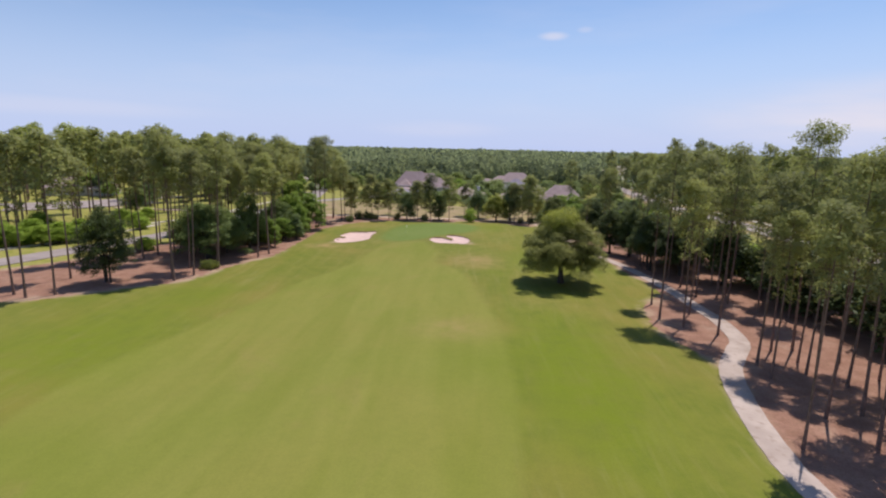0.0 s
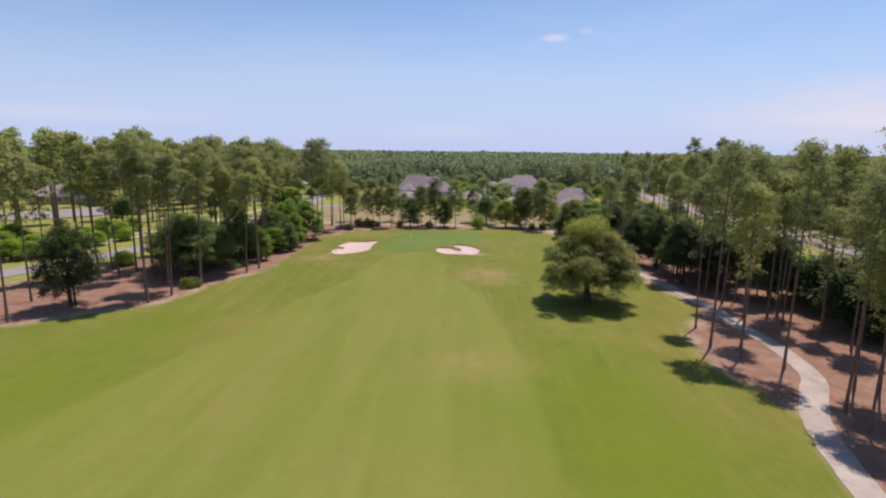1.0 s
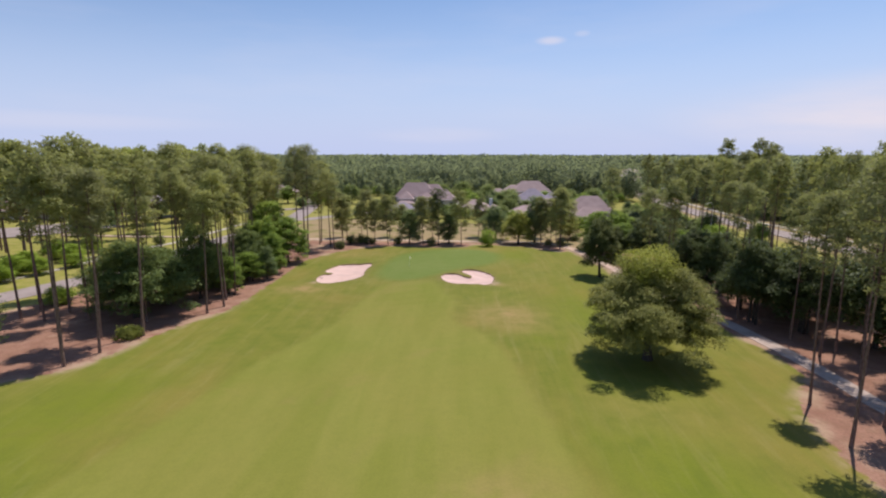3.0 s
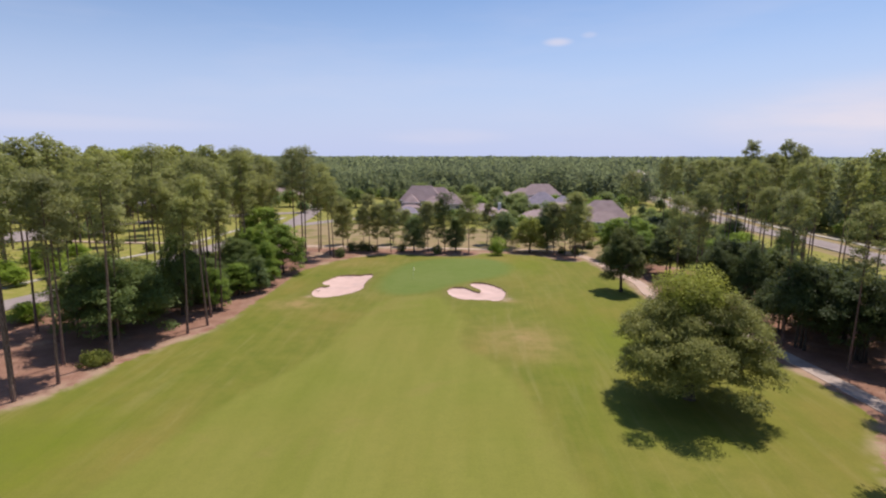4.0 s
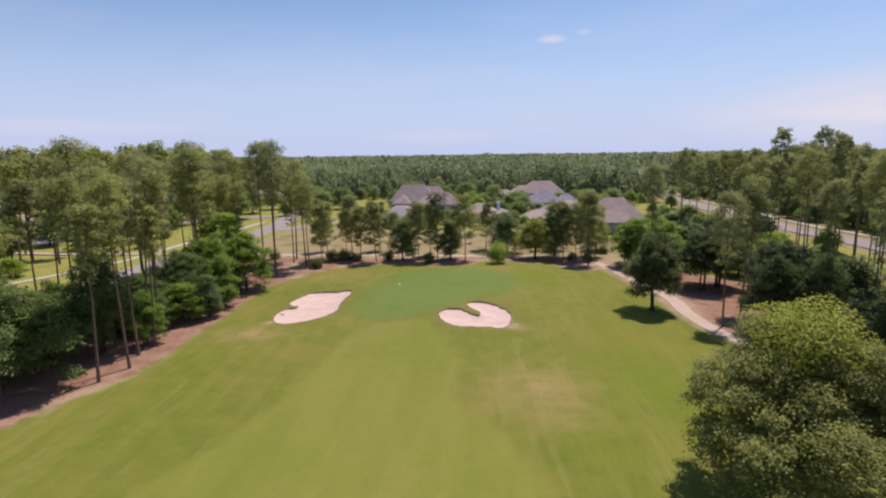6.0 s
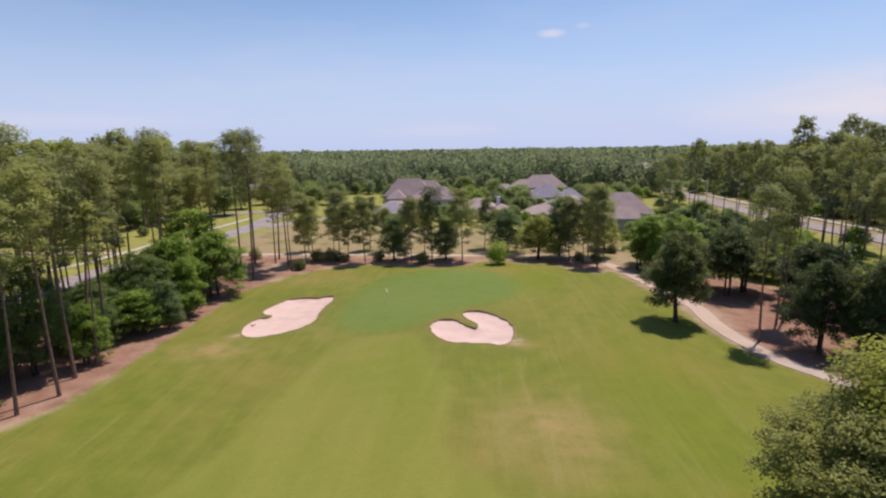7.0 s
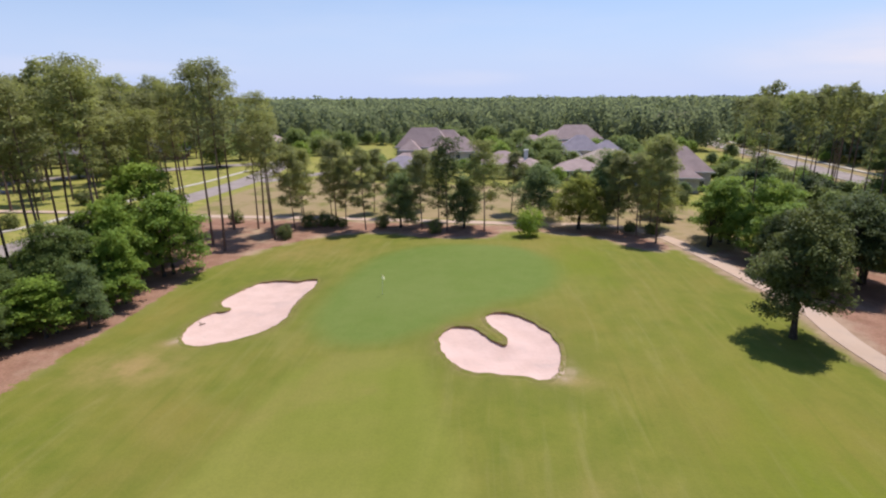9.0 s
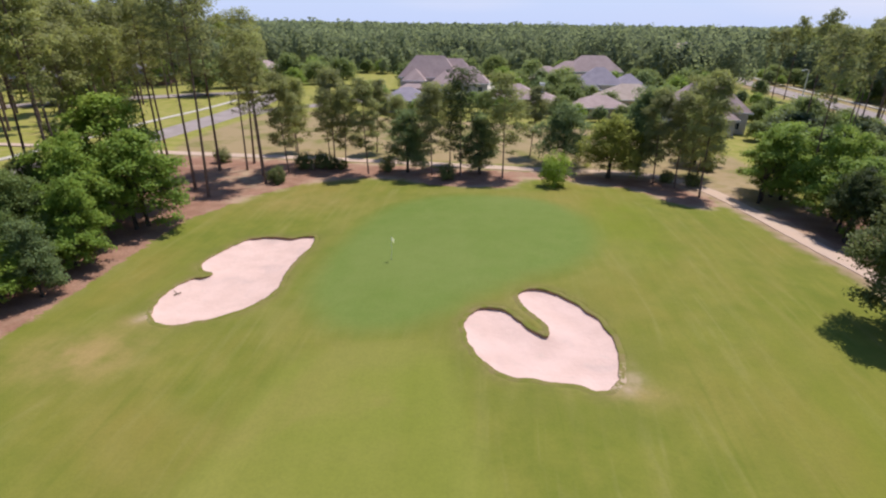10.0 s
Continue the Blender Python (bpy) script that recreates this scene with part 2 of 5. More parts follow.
def mat_ground():
    m = Mat("turf_and_straw", 0.95, 0.15)
    fine = m.noise(5.0, 5)
    mid = m.noise(0.45, 5)
    big = m.noise(0.055, 4)
    streak = m.noise(0.38, 3, vec=m.coords((1.0, 0.16, 1), 0.12))
    sweep = m.noise(0.5, 4, vec=m.coords((1.0, 0.12, 1), -0.35), distort=0.6)
    mow = m.noise(0.30, 3, vec=m.coords((1.0, 0.10, 1), 0.55), distort=0.4)
    # rough: deeper green, worn tan in places
    rough = m.mix(m.span(mid, 0.25, 0.75), (0.150, 0.170, 0.024), (0.210, 0.206, 0.036))
    rough = m.mix(m.span(big, 0.42, 0.72), rough, (0.247, 0.200, 0.046))
    rough = m.mix(m.span(sweep, 0.45, 0.8, 0, 0.45), rough, (0.268, 0.222, 0.060))
    # fairway: pale, mown in long bands
    fair = m.mix(m.span(streak, 0.2, 0.8), (0.208, 0.216, 0.038), (0.252, 0.246, 0.052))
    fair = m.mix(m.span(big, 0.35, 0.75, 0, 0.6), fair, (0.268, 0.232, 0.054))
    fair = m.mix(m.span(m.noise(0.035, 3), 0.45, 0.7, 0, 0.7), fair, (0.176, 0.206, 0.026))
    fair = m.mix(m.span(m.noise(0.09, 4, distort=1.0), 0.56, 0.72, 0, 0.35), fair, (0.285, 0.225, 0.070))
    green = m.mix(m.span(mid, 0.3, 0.7), (0.146, 0.200, 0.040), (0.168, 0.214, 0.050))
    green = m.mix(m.span(big, 0.4, 0.7, 0, 0.5), green, (0.190, 0.226, 0.062))
    brush = m.noise(0.9, 3, vec=m.coords((1.0, 0.10, 1), 0.32), distort=1.1)
    rough = m.mix(m.span(brush, 0.5, 0.75, 0, 0.38), rough, (0.285, 0.252, 0.085))
    rough = m.mix(m.span(brush, 0.45, 0.25, 0, 0.40), rough, (0.135, 0.158, 0.022))
    rough = m.mix(m.span(mow, 0.45, 0.72, 0, 0.32), rough, (0.150, 0.182, 0.020))
    fair = m.mix(m.span(mow, 0.5, 0.7, 0, 0.35), fair, (0.182, 0.200, 0.027))
    edge = m.math("MULTIPLY", m.math("SUBTRACT", m.noise(0.7, 4), 0.5), 2.0)
    edge_fine = m.math("MULTIPLY", m.math("SUBTRACT", m.noise(2.2, 4), 0.5), 1.2)

    def zone(name, width, wobble):
        return m.span(m.math("ADD", m.attr(name), wobble), width, -width)

    col = m.mix(zone("fairway", 0.9, m.math("MULTIPLY", edge, 0.6)), rough, fair)
    col = m.mix(zone("green", 2.0, m.math("MULTIPLY", edge, 0.3)), col, green)
    collar = m.math("MULTIPLY", m.span(m.attr("green"), 0.6, 1.6), m.span(m.attr("green"), 5.2, 3.2))
    col = m.mix(m.math("MULTIPLY", collar, m.span(m.noise(0.25, 3), 0.3, 0.7, 0.1, 0.6)), col, (0.247, 0.225, 0.058))
    ring = m.n.new("ShaderNodeMath")
    ring.operation = "SINE"
    m.link(m.math("MULTIPLY", m.math("ADD", m.attr("green"), m.math("MULTIPLY", edge, 0.8)), 1.9), ring.inputs[0])
    around = m.math("MULTIPLY", m.span(m.attr("green"), 4.0, 6.0), m.span(m.attr("green"), 26.0, 12.0))
    col = m.mix(m.math("MULTIPLY", m.math("MULTIPLY", m.span(ring.outputs["Value"], -0.6, 1.0), around), m.span(big, 0.35, 0.6, 0.0, 0.15)), col, (0.299, 0.245, 0.072))
    # browned, trodden turf round the sand
    by_sand = m.span(m.math("ADD", m.attr("sand_edge"), m.math("MULTIPLY", edge_fine, 0.7)), 1.5, 0.1)
    col = m.mix(m.math("MULTIPLY", by_sand, m.span(m.noise(0.35, 4), 0.3, 0.6, 0.15, 0.65)), col, (0.235, 0.180, 0.070))
    col = m.mix(m.math("MULTIPLY", m.span(m.attr("sand_edge"), 4.5, 1.0), m.span(m.noise(0.22, 4), 0.35, 0.65, 0.0, 0.5)), col, (0.152, 0.166, 0.030))
    # dry and sandy spots
    col = m.mix(m.math("MULTIPLY", m.attr("dry_spot"), m.span(mid, 0.25, 0.7, 0.25, 0.85)), col, (0.385, 0.258, 0.112))
    col = m.mix(m.math("MULTIPLY", m.attr("lush_spot"), m.span(mid, 0.2, 0.7, 0.3, 0.8)), col, (0.156, 0.202, 0.010))
    lawn = m.mix(m.span(mid, 0.3, 0.7), (0.250, 0.252, 0.046), (0.36, 0.305, 0.100))
    dry = m.mix(m.span(m.noise(0.16, 5), 0.3, 0.56), (0.21, 0.190, 0.058), (0.36, 0.258, 0.145))
    col = m.mix(zone("lawn", 1.5, edge), col, lawn)
    col = m.mix(zone("dry", 1.2, edge), col, dry)
    straw = m.mix(m.span(mid, 0.3, 0.7), (0.285, 0.145, 0.105), (0.385, 0.212, 0.156))
    straw = m.mix(m.span(fine, 0.4, 0.75, 0, 0.6), straw, (0.22, 0.105, 0.080))
    straw = m.mix(m.span(m.noise(0.22, 4), 0.56, 0.74, 0, 0.5), straw, (0.48, 0.33, 0.25))
    sandy_rim = m.math("MULTIPLY", m.span(m.attr("straw"), 1.6, -0.2), m.span(m.attr("straw"), -2.6, -0.2))
    col = m.mix(zone("straw", 0.22, m.math("ADD", edge, edge_fine)), col, straw)
    col = m.mix(m.math("MULTIPLY", m.math("MULTIPLY", sandy_rim, m.attr("rim")), m.span(m.noise(0.3, 4), 0.38, 0.62, 0, 0.8)), col, (0.47, 0.33, 0.23))
    col = m.mix(m.span(m.math("ADD", m.attr("cart"), m.math("MULTIPLY", edge, 1.3)), 3.4, 1.6, 0, 0.85), col, m.mix(m.span(mid, 0.3, 0.7), (0.34, 0.215, 0.155), (0.46, 0.32, 0.24)))
    col = m.mix(m.math("MULTIPLY", m.attr("sandy_spot"), m.span(m.noise(0.5, 4), 0.35, 0.65, 0.1, 1.0)), col, (0.45, 0.325, 0.225))
    col = m.mix(zone("wood", 6.0, 0.0), col, (0.095, 0.115, 0.036))
    col = m.mix(m.span(m.noise(1.1, 5, 0.65), 0.35, 0.75, 0, 0.10), col, (0.09, 0.11, 0.016))
    col = m.mix(m.span(fine, 0.3, 0.75, 0, 0.13), col, (0.07, 0.08, 0.02))
    m.colour(col)
    m.bump(m.math("ADD", fine, m.math("MULTIPLY", m.noise(18.0, 3), 0.6)), 0.4, 0.05)
    return m.m


def mat_sand():
    m = Mat("bunker_sand", 0.95, 0.2)
    c = m.mix(m.span(m.noise(0.5, 4), 0.3, 0.7), (0.640, 0.442, 0.385), (0.705, 0.495, 0.440))
    c = m.mix(m.span(m.noise(0.32, 4, distort=0.8), 0.52, 0.75, 0, 0.6), c, (0.55, 0.40, 0.37))
    c = m.mix(m.span(m.noise(1.3, 5, distort=0.6), 0.55, 0.8, 0, 0.4), c, (0.55, 0.43, 0.37))
    m.colour(c)
    m.bump(m.noise(3.0, 6), 0.5, 0.08)
    return m.m


def mat_lip():
    m = Mat("bunker_turf_lip", 0.95, 0.1)
    c = m.mix(m.span(m.noise(1.2, 4), 0.35, 0.7), (0.165, 0.168, 0.034), (0.220, 0.192, 0.058))
    c = m.mix(m.span(m.noise(0.9, 5), 0.42, 0.65, 0, 0.6), c, (0.240, 0.175, 0.085))
    c = m.mix(m.math("MULTIPLY", m.attr("spill"), m.span(m.noise(2.6, 4), 0.42, 0.6)), c, (0.47, 0.34, 0.25))
    soil = m.math("ADD", m.attr("soil"), m.math("MULTIPLY", m.math("SUBTRACT", m.noise(2.5, 4), 0.5), 0.9))
    m.colour(m.mix(m.span(soil, 0.25, 0.75), c, (0.400, 0.215, 0.125)))
    m.bump(m.noise(6.0, 4), 0.6, 0.06)
    return m.m


def mat_plain(name, a, b, scale, rough=0.85, fine=8.0, spec=0.3, bump=0.3):
    m = Mat(name, rough, spec)
    c = m.mix(m.span(m.noise(scale, 5), 0.32, 0.68), a, b)
    c = m.mix(m.span(m.noise(fine, 4), 0.45, 0.8, 0, 0.3), c, tuple(v * 0.6 for v in a))
    m.colour(c)
    if bump:
        m.bump(m.noise(fine, 4), bump, 0.03)
    return m.m


def mat_path():
    m = Mat("cart_path_concrete", 0.9, 0.3)
    c = m.mix(m.span(m.noise(0.35, 5), 0.32, 0.68), (0.41, 0.320, 0.278), (0.52, 0.415, 0.365))
    c = m.mix(m.span(m.noise(1.4, 5), 0.48, 0.75, 0, 0.7), c, (0.30, 0.215, 0.172))
    c = m.mix(m.span(m.noise(0.16, 4, distort=0.8), 0.5, 0.7, 0, 0.5), c, (0.36, 0.265, 0.215))
    # tan dust from the beds lies on the far stretch
    where = m.n.new("ShaderNodeSeparateXYZ")
    m.link(m.geo.outputs["Position"], where.inputs["Vector"])
    c = m.mix(m.math("MULTIPLY", m.span(where.outputs["Y"], 90, 125), m.span(m.noise(0.4, 4), 0.3, 0.6, 0.55, 0.95)), c, (0.54, 0.385, 0.300))
    m.colour(c)
    m.bump(m.noise(9.0, 4), 0.25, 0.02)
    return m.m


def mat_leaf(name, shades, glow=0.35, rough=0.55, patch_scale=0.5, attr="", gloss=0.2, speck=0.34, own=0.30):
    """Leaves: a shade each, some light passing through."""
    m = Mat(name, rough, gloss)
    ramp = m.n.new("ShaderNodeValToRGB")
    while len(ramp.color_ramp.elements) < len(shades):
        ramp.color_ramp.elements.new(0.5)
    for i, (e, c) in enumerate(zip(ramp.color_ramp.elements, shades)):
        e.position, e.color = i / (len(shades) - 1), (*c, 1)
    info = m.n.new("ShaderNodeObjectInfo")
    patch = m.noise(patch_scale, 3)
    v = m.math("ADD", m.math("MULTIPLY", m.geo.outputs["Random Per Island"], speck), m.math("MULTIPLY", m.span(patch, 0.3, 0.7), 1.0 - own - speck))
    v = m.math("ADD", v, m.math("MULTIPLY", info.outputs["Random"], own))
    if attr:
        v = m.math("ADD", m.math("MULTIPLY", v, 0.35), m.math("MULTIPLY", m.attr(attr), 0.65))
    m.link(v, ramp.inputs["Fac"])
    m.colour(ramp.outputs["Color"])
    tr = m.n.new("ShaderNodeBsdfTranslucent")
    m.link(m.mix(0.35, ramp.outputs["Color"], (0.46, 0.50, 0.12)), tr.inputs["Color"])
    mx = m.n.new("ShaderNodeMixShader")
    mx.inputs["Fac"].default_value = glow
    m.link(m.bsdf.outputs["BSDF"], mx.inputs[1])
    m.link(tr.outputs["BSDF"], mx.inputs[2])
    m.link(mx.outputs["Shader"], m.out.inputs["Surface"])
    return m.m


def mat_bark(name, a, b):
    m = Mat(name, 0.95, 0.15)
    v = m.noise(3.0, 5, vec=m.coords((4, 4, 0.7), obj=True))
    m.colour(m.mix(m.span(v, 0.35, 0.68), a, b))
    m.bump(v, 0.7, 0.05)
    return m.m


def mat_roof(name, a, b):
    m = Mat(name, 0.85, 0.25)
    row = m.n.new("ShaderNodeTexWave")
    row.wave_type, row.bands_direction = "BANDS", "Z"
    row.inputs["Scale"].default_value, row.inputs["Distortion"].default_value = 3.2, 0.6
    m.link(m.geo.outputs["Position"], row.inputs["Vector"])
    c = m.mix(m.span(m.noise(0.5, 5), 0.3, 0.7), a, b)
    c = m.mix(m.span(m.noise(4.0, 3), 0.4, 0.7, 0, 0.4), c, tuple(v * 0.7 for v in a))
    m.colour(m.mix(m.math("MULTIPLY", row.outputs["Fac"], 0.22), c, tuple(v * 0.55 for v in a)))
    m.bump(row.outputs["Fac"], 0.3, 0.05)
    return m.m


GROUND = mat_ground()
SAND = mat_sand()
LIP = mat_lip()
CONCRETE = mat_path()
ASPHALT = mat_plain("road_asphalt", (0.30, 0.245, 0.235), (0.37, 0.305, 0.29), 0.25, 1.0, 5.0, 0.1)
KERB = mat_plain("kerb_concrete", (0.47, 0.41, 0.35), (0.58, 0.51, 0.44), 0.8)
PINE_BARK = mat_bark("pine_bark", (0.130, 0.082, 0.066), (0.270, 0.182, 0.148))
OAK_BARK = mat_bark("oak_bark", (0.045, 0.036, 0.030), (0.11, 0.09, 0.075))
PINE_LEAF = mat_leaf("pine_needles", [(0.158, 0.160, 0.090), (0.262, 0.264, 0.118), (0.370, 0.378, 0.130), (0.530, 0.522, 0.158)], 0.47, speck=0.24, own=0.42, patch_scale=0.35)
# brighter copy of the pine needles, sunlight put into its colour
SUNNY_PINE = mat_leaf("sunlit_pine_needles", [(0.215, 0.250, 0.055), (0.310, 0.345, 0.076), (0.400, 0.432, 0.100), (0.500, 0.510, 0.135)], 0.62)
OAK_LEAF = mat_leaf("oak_leaves", [(0.092, 0.102, 0.030), (0.175, 0.184, 0.048), (0.300, 0.298, 0.076), (0.470, 0.440, 0.125)], 0.28, speck=0.26, patch_scale=1.1)
TOP_LEAF = mat_leaf("oak_top_leaves", [(0.290, 0.305, 0.046), (0.380, 0.395, 0.060), (0.470, 0.475, 0.080), (0.560, 0.545, 0.110)], 0.45, speck=0.22)
DARK_LEAF = mat_leaf("dark_leaves", [(0.026, 0.042, 0.018), (0.050, 0.075, 0.026), (0.090, 0.124, 0.040), (0.160, 0.195, 0.062)], 0.28)
FRESH_LEAF = mat_leaf("fresh_leaves", [(0.110, 0.182, 0.034), (0.195, 0.295, 0.050), (0.300, 0.410, 0.070), (0.410, 0.505, 0.100)], 0.45)
OLIVE_LEAF = mat_leaf("olive_leaves", [(0.062, 0.080, 0.028), (0.118, 0.142, 0.044), (0.190, 0.212, 0.064), (0.280, 0.290, 0.094)], 0.28)
MID_LEAF = mat_leaf("mid_green_leaves", [(0.068, 0.112, 0.026), (0.132, 0.196, 0.040), (0.205, 0.282, 0.056), (0.300, 0.365, 0.082)], 0.4)
DEEP_LEAF = mat_leaf("deep_green_leaves", [(0.048, 0.078, 0.026), (0.092, 0.136, 0.042), (0.150, 0.204, 0.060), (0.225, 0.278, 0.086)], 0.38)
LIME_LEAF = mat_leaf("lime_leaves", [(0.20, 0.30, 0.04), (0.28, 0.40, 0.055), (0.36, 0.48, 0.07), (0.44, 0.55, 0.09)], 0.55)
BLUE_LEAF = mat_leaf("blue_green_leaves", [(0.092, 0.138, 0.068), (0.155, 0.215, 0.096), (0.228, 0.298, 0.130), (0.312, 0.380, 0.168)], 0.48)
GARDEN_LEAF = mat_leaf("garden_leaves", [(0.120, 0.165, 0.062), (0.190, 0.245, 0.085), (0.270, 0.325, 0.112), (0.360, 0.405, 0.145)], 0.5)
PALE_LEAF = mat_leaf("pale_olive_leaves", [(0.180, 0.215, 0.055), (0.290, 0.320, 0.080), (0.400, 0.415, 0.105), (0.500, 0.490, 0.140)], 0.68)
# distance haze mixed into the leaf colours: greyer, bluer, lifted darks
HAZED_LEAF = mat_leaf("hazed_wood_leaves", [(0.156, 0.184, 0.144), (0.218, 0.250, 0.176), (0.276, 0.312, 0.202), (0.340, 0.374, 0.226)], 0.6, patch_scale=0.03, attr="shade", rough=0.95, gloss=0.03)
ROOF_A = mat_roof("mauve_shingles", (0.40, 0.288, 0.280), (0.49, 0.360, 0.345))
ROOF_B = mat_roof("slate_shingles", (0.30, 0.255, 0.305), (0.375, 0.325, 0.38))
ROOF_C = mat_roof("tan_shingles", (0.46, 0.35, 0.30), (0.55, 0.43, 0.375))
STUCCO = mat_plain("pale_stucco", (0.52, 0.47, 0.46), (0.60, 0.55, 0.53), 0.6, 0.9, 6.0)
TAN_STUCCO = mat_plain("tan_stucco", (0.50, 0.39, 0.31), (0.58, 0.46, 0.37), 0.6, 0.9, 6.0)
BRICK_WALL = mat_plain("brown_brick_wall", (0.22, 0.13, 0.11), (0.30, 0.19, 0.16), 1.5, 0.9, 7.0)
WHITE = mat_plain("white_paint", (0.74, 0.73, 0.71), (0.80, 0.79, 0.77), 1.0, 0.6, 6.0)
FLAG_CLOTH = mat_plain("pale_yellow_cloth", (0.82, 0.80, 0.52), (0.88, 0.86, 0.62), 3.0, 0.8, 9.0)
cloth_nodes, cloth_links = FLAG_CLOTH.node_tree.nodes, FLAG_CLOTH.node_tree.links
cloth_through, cloth_mix = cloth_nodes.new("ShaderNodeBsdfTranslucent"), cloth_nodes.new("ShaderNodeMixShader")
cloth_through.inputs["Color"].default_value, cloth_mix.inputs["Fac"].default_value = (0.95, 0.92, 0.62, 1), 0.65
cloth_links.new(cloth_nodes["Principled BSDF"].outputs["BSDF"], cloth_mix.inputs[1])
cloth_links.new(cloth_through.outputs["BSDF"], cloth_mix.inputs[2])
cloth_links.new(cloth_mix.outputs["Shader"], cloth_nodes["Material Output"].inputs["Surface"])
DARK_CUP = mat_plain("dark_cup", (0.02, 0.02, 0.02), (0.03, 0.03, 0.03), 3.0)


def mat_glass():
    m = Mat("window_glass", 0.08, 0.5)
    m.colour(m.mix(m.noise(0.8, 2), (0.03, 0.035, 0.045), (0.06, 0.065, 0.08)))
    return m.m


GLASS = mat_glass()

# ---- mesh helpers ----


def mesh_from(name, verts, faces, material):
    me = bpy.data.meshes.new(name)
    me.from_pydata([tuple(v) for v in verts], [], [tuple(f) for f in faces])
    me.materials.append(material)
    me.update()
    return me


def mesh_fast(name, verts, size, material, normals=None):
    """Faces of the given size from consecutive vertices."""
    n = len(verts) // size
    me = bpy.data.meshes.new(name)
    me.vertices.add(n * size)
    me.vertices.foreach_set("co", np.ascontiguousarray(verts[:n * size], np.float32).ravel())
    me.loops.add(n * size)
    me.loops.foreach_set("vertex_index", np.arange(n * size, dtype=np.int32))
    me.polygons.add(n)
    me.polygons.foreach_set("loop_start", np.arange(0, n * size, size, dtype=np.int32))
    me.materials.append(material)
    me.update(calc_edges=True)
    if normals is not None:
        me.polygons.foreach_set("use_smooth", np.ones(n, bool))
        me.normals_split_custom_set_from_vertices(normals)
    return me


def bm_mesh(name, bm, material, smooth_faces=False):
    me = bpy.data.meshes.new(name)
    bm.normal_update()
    bm.to_mesh(me)
    bm.free()
    me.materials.append(material)
    if smooth_faces:
        for p in me.polygons:
            p.use_smooth = True
    return me


def part(name, me, parent, label="", m=None):
    ob = new(name, me)
    ob.parent = parent
    if m is not None:
        ob.matrix_local = m
    return tagged(ob, label)


def box(bm, x0, x1, y0, y1, z0, z1):
    r = bmesh.ops.create_cube(bm, size=1.0)
    bmesh.ops.transform(bm, verts=r["verts"], matrix=Matrix.Translation(((x0 + x1) / 2, (y0 + y1) / 2, (z0 + z1) / 2)) @ Matrix.Diagonal((x1 - x0, y1 - y0, z1 - z0, 1)))
    return r["verts"]


def tube(rings, sides=8):
    """verts, faces of a tapered limb; rings: (centre, radius)."""
    verts, faces = [], []
    for k, (c, r) in enumerate(rings):
        a = Vector(rings[min(k + 1, len(rings) - 1)][0]) - Vector(rings[max(k - 1, 0)][0])
        a.normalize()
        u = a.orthogonal().normalized()
        v = a.cross(u)
        for s in range(sides):
            t = 2 * math.pi * s / sides
            verts.append(Vector(c) + (math.cos(t) * u + math.sin(t) * v) * float(r))
    for k in range(len(rings) - 1):
        for s in range(sides):
            a, b = k * sides + s, k * sides + (s + 1) % sides
            faces.append((a, b, b + sides, a + sides))
    faces.append(tuple(range((len(rings) - 1) * sides, len(rings) * sides)))
    return verts, faces


def join_tubes(list_of):
    verts, faces = [], []
    for v, f in list_of:
        o = len(verts)
        verts += v
        faces += [tuple(i + o for i in q) for q in f]
    return verts, faces


def cards(rng, centres, long, wide, facing=None, loose=0.6):
    """Folded leaf shapes, four corners each, at the centres; long, wide: half sizes; facing: the way that they turn to, more or less."""
    n = len(centres)
    nrm = rng.normal(size=(n, 3))
    nrm /= np.linalg.norm(nrm, axis=1)[:, None]
    nrm[:, 2] = np.abs(nrm[:, 2])
    if facing is not None:
        nrm = nrm * loose + facing / (np.linalg.norm(facing, axis=1)[:, None] + 1e-9)
    nrm /= np.linalg.norm(nrm, axis=1)[:, None] + 1e-9
    a = np.cross(nrm, rng.normal(size=(n, 3)))
    a /= np.linalg.norm(a, axis=1)[:, None] + 1e-9
    b = np.cross(nrm, a)
    s = rng.uniform(0.65, 1.3, n)[:, None]
    j = rng.uniform(-0.3, 0.3, (n, 1))
    L, W = a * long * s, b * wide * s
    fold = nrm * wide * 0.35 * s
    q = np.stack([centres + L, centres + W + fold + L * j, centres - L, centres - W + fold + L * j], 1)
    return q.reshape(-1, 3)


# ---- the ground: one sheet to the horizon ----


def steps(spans):
    out = [spans[0][0]]
    for a, b, h in spans:
        out += list(np.linspace(a, b, max(1, int(round((b - a) / h))) + 1)[1:])
    return np.array(out)


GX = steps([(-3200, -900, 230), (-900, -300, 60), (-300, -100, 12), (-100, -34, 1.2), (-34, 10, 0.33), (10, 70, 0.8), (70, 140, 4), (140, 400, 26), (400, 900, 60), (900, 3200, 230)])
GY = steps([(-900, -100, 100), (-100, -20, 8), (-20, 100, 0.9), (100, 135, 0.33), (135, 170, 0.8), (170, 300, 4), (300, 600, 25), (600, 1500, 90), (1500, 4500, 300)])
gx, gy = np.meshgrid(GX, GY)
fx, fy = gx.ravel(), gy.ravel()
gz = height(fx, fy)
near = (np.abs(fx) < 150) & (fy > -60) & (fy < 260)


def field(outline, smooth_it=True):
    d = np.full(fx.shape, 50.0)
    poly = curve_through(outline, 2.5, True) if smooth_it else np.array(outline) * K
    d[near] = signed_distance(fx[near], fy[near], poly)
    return d


sand_d = np.full(fx.shape, 50.0)
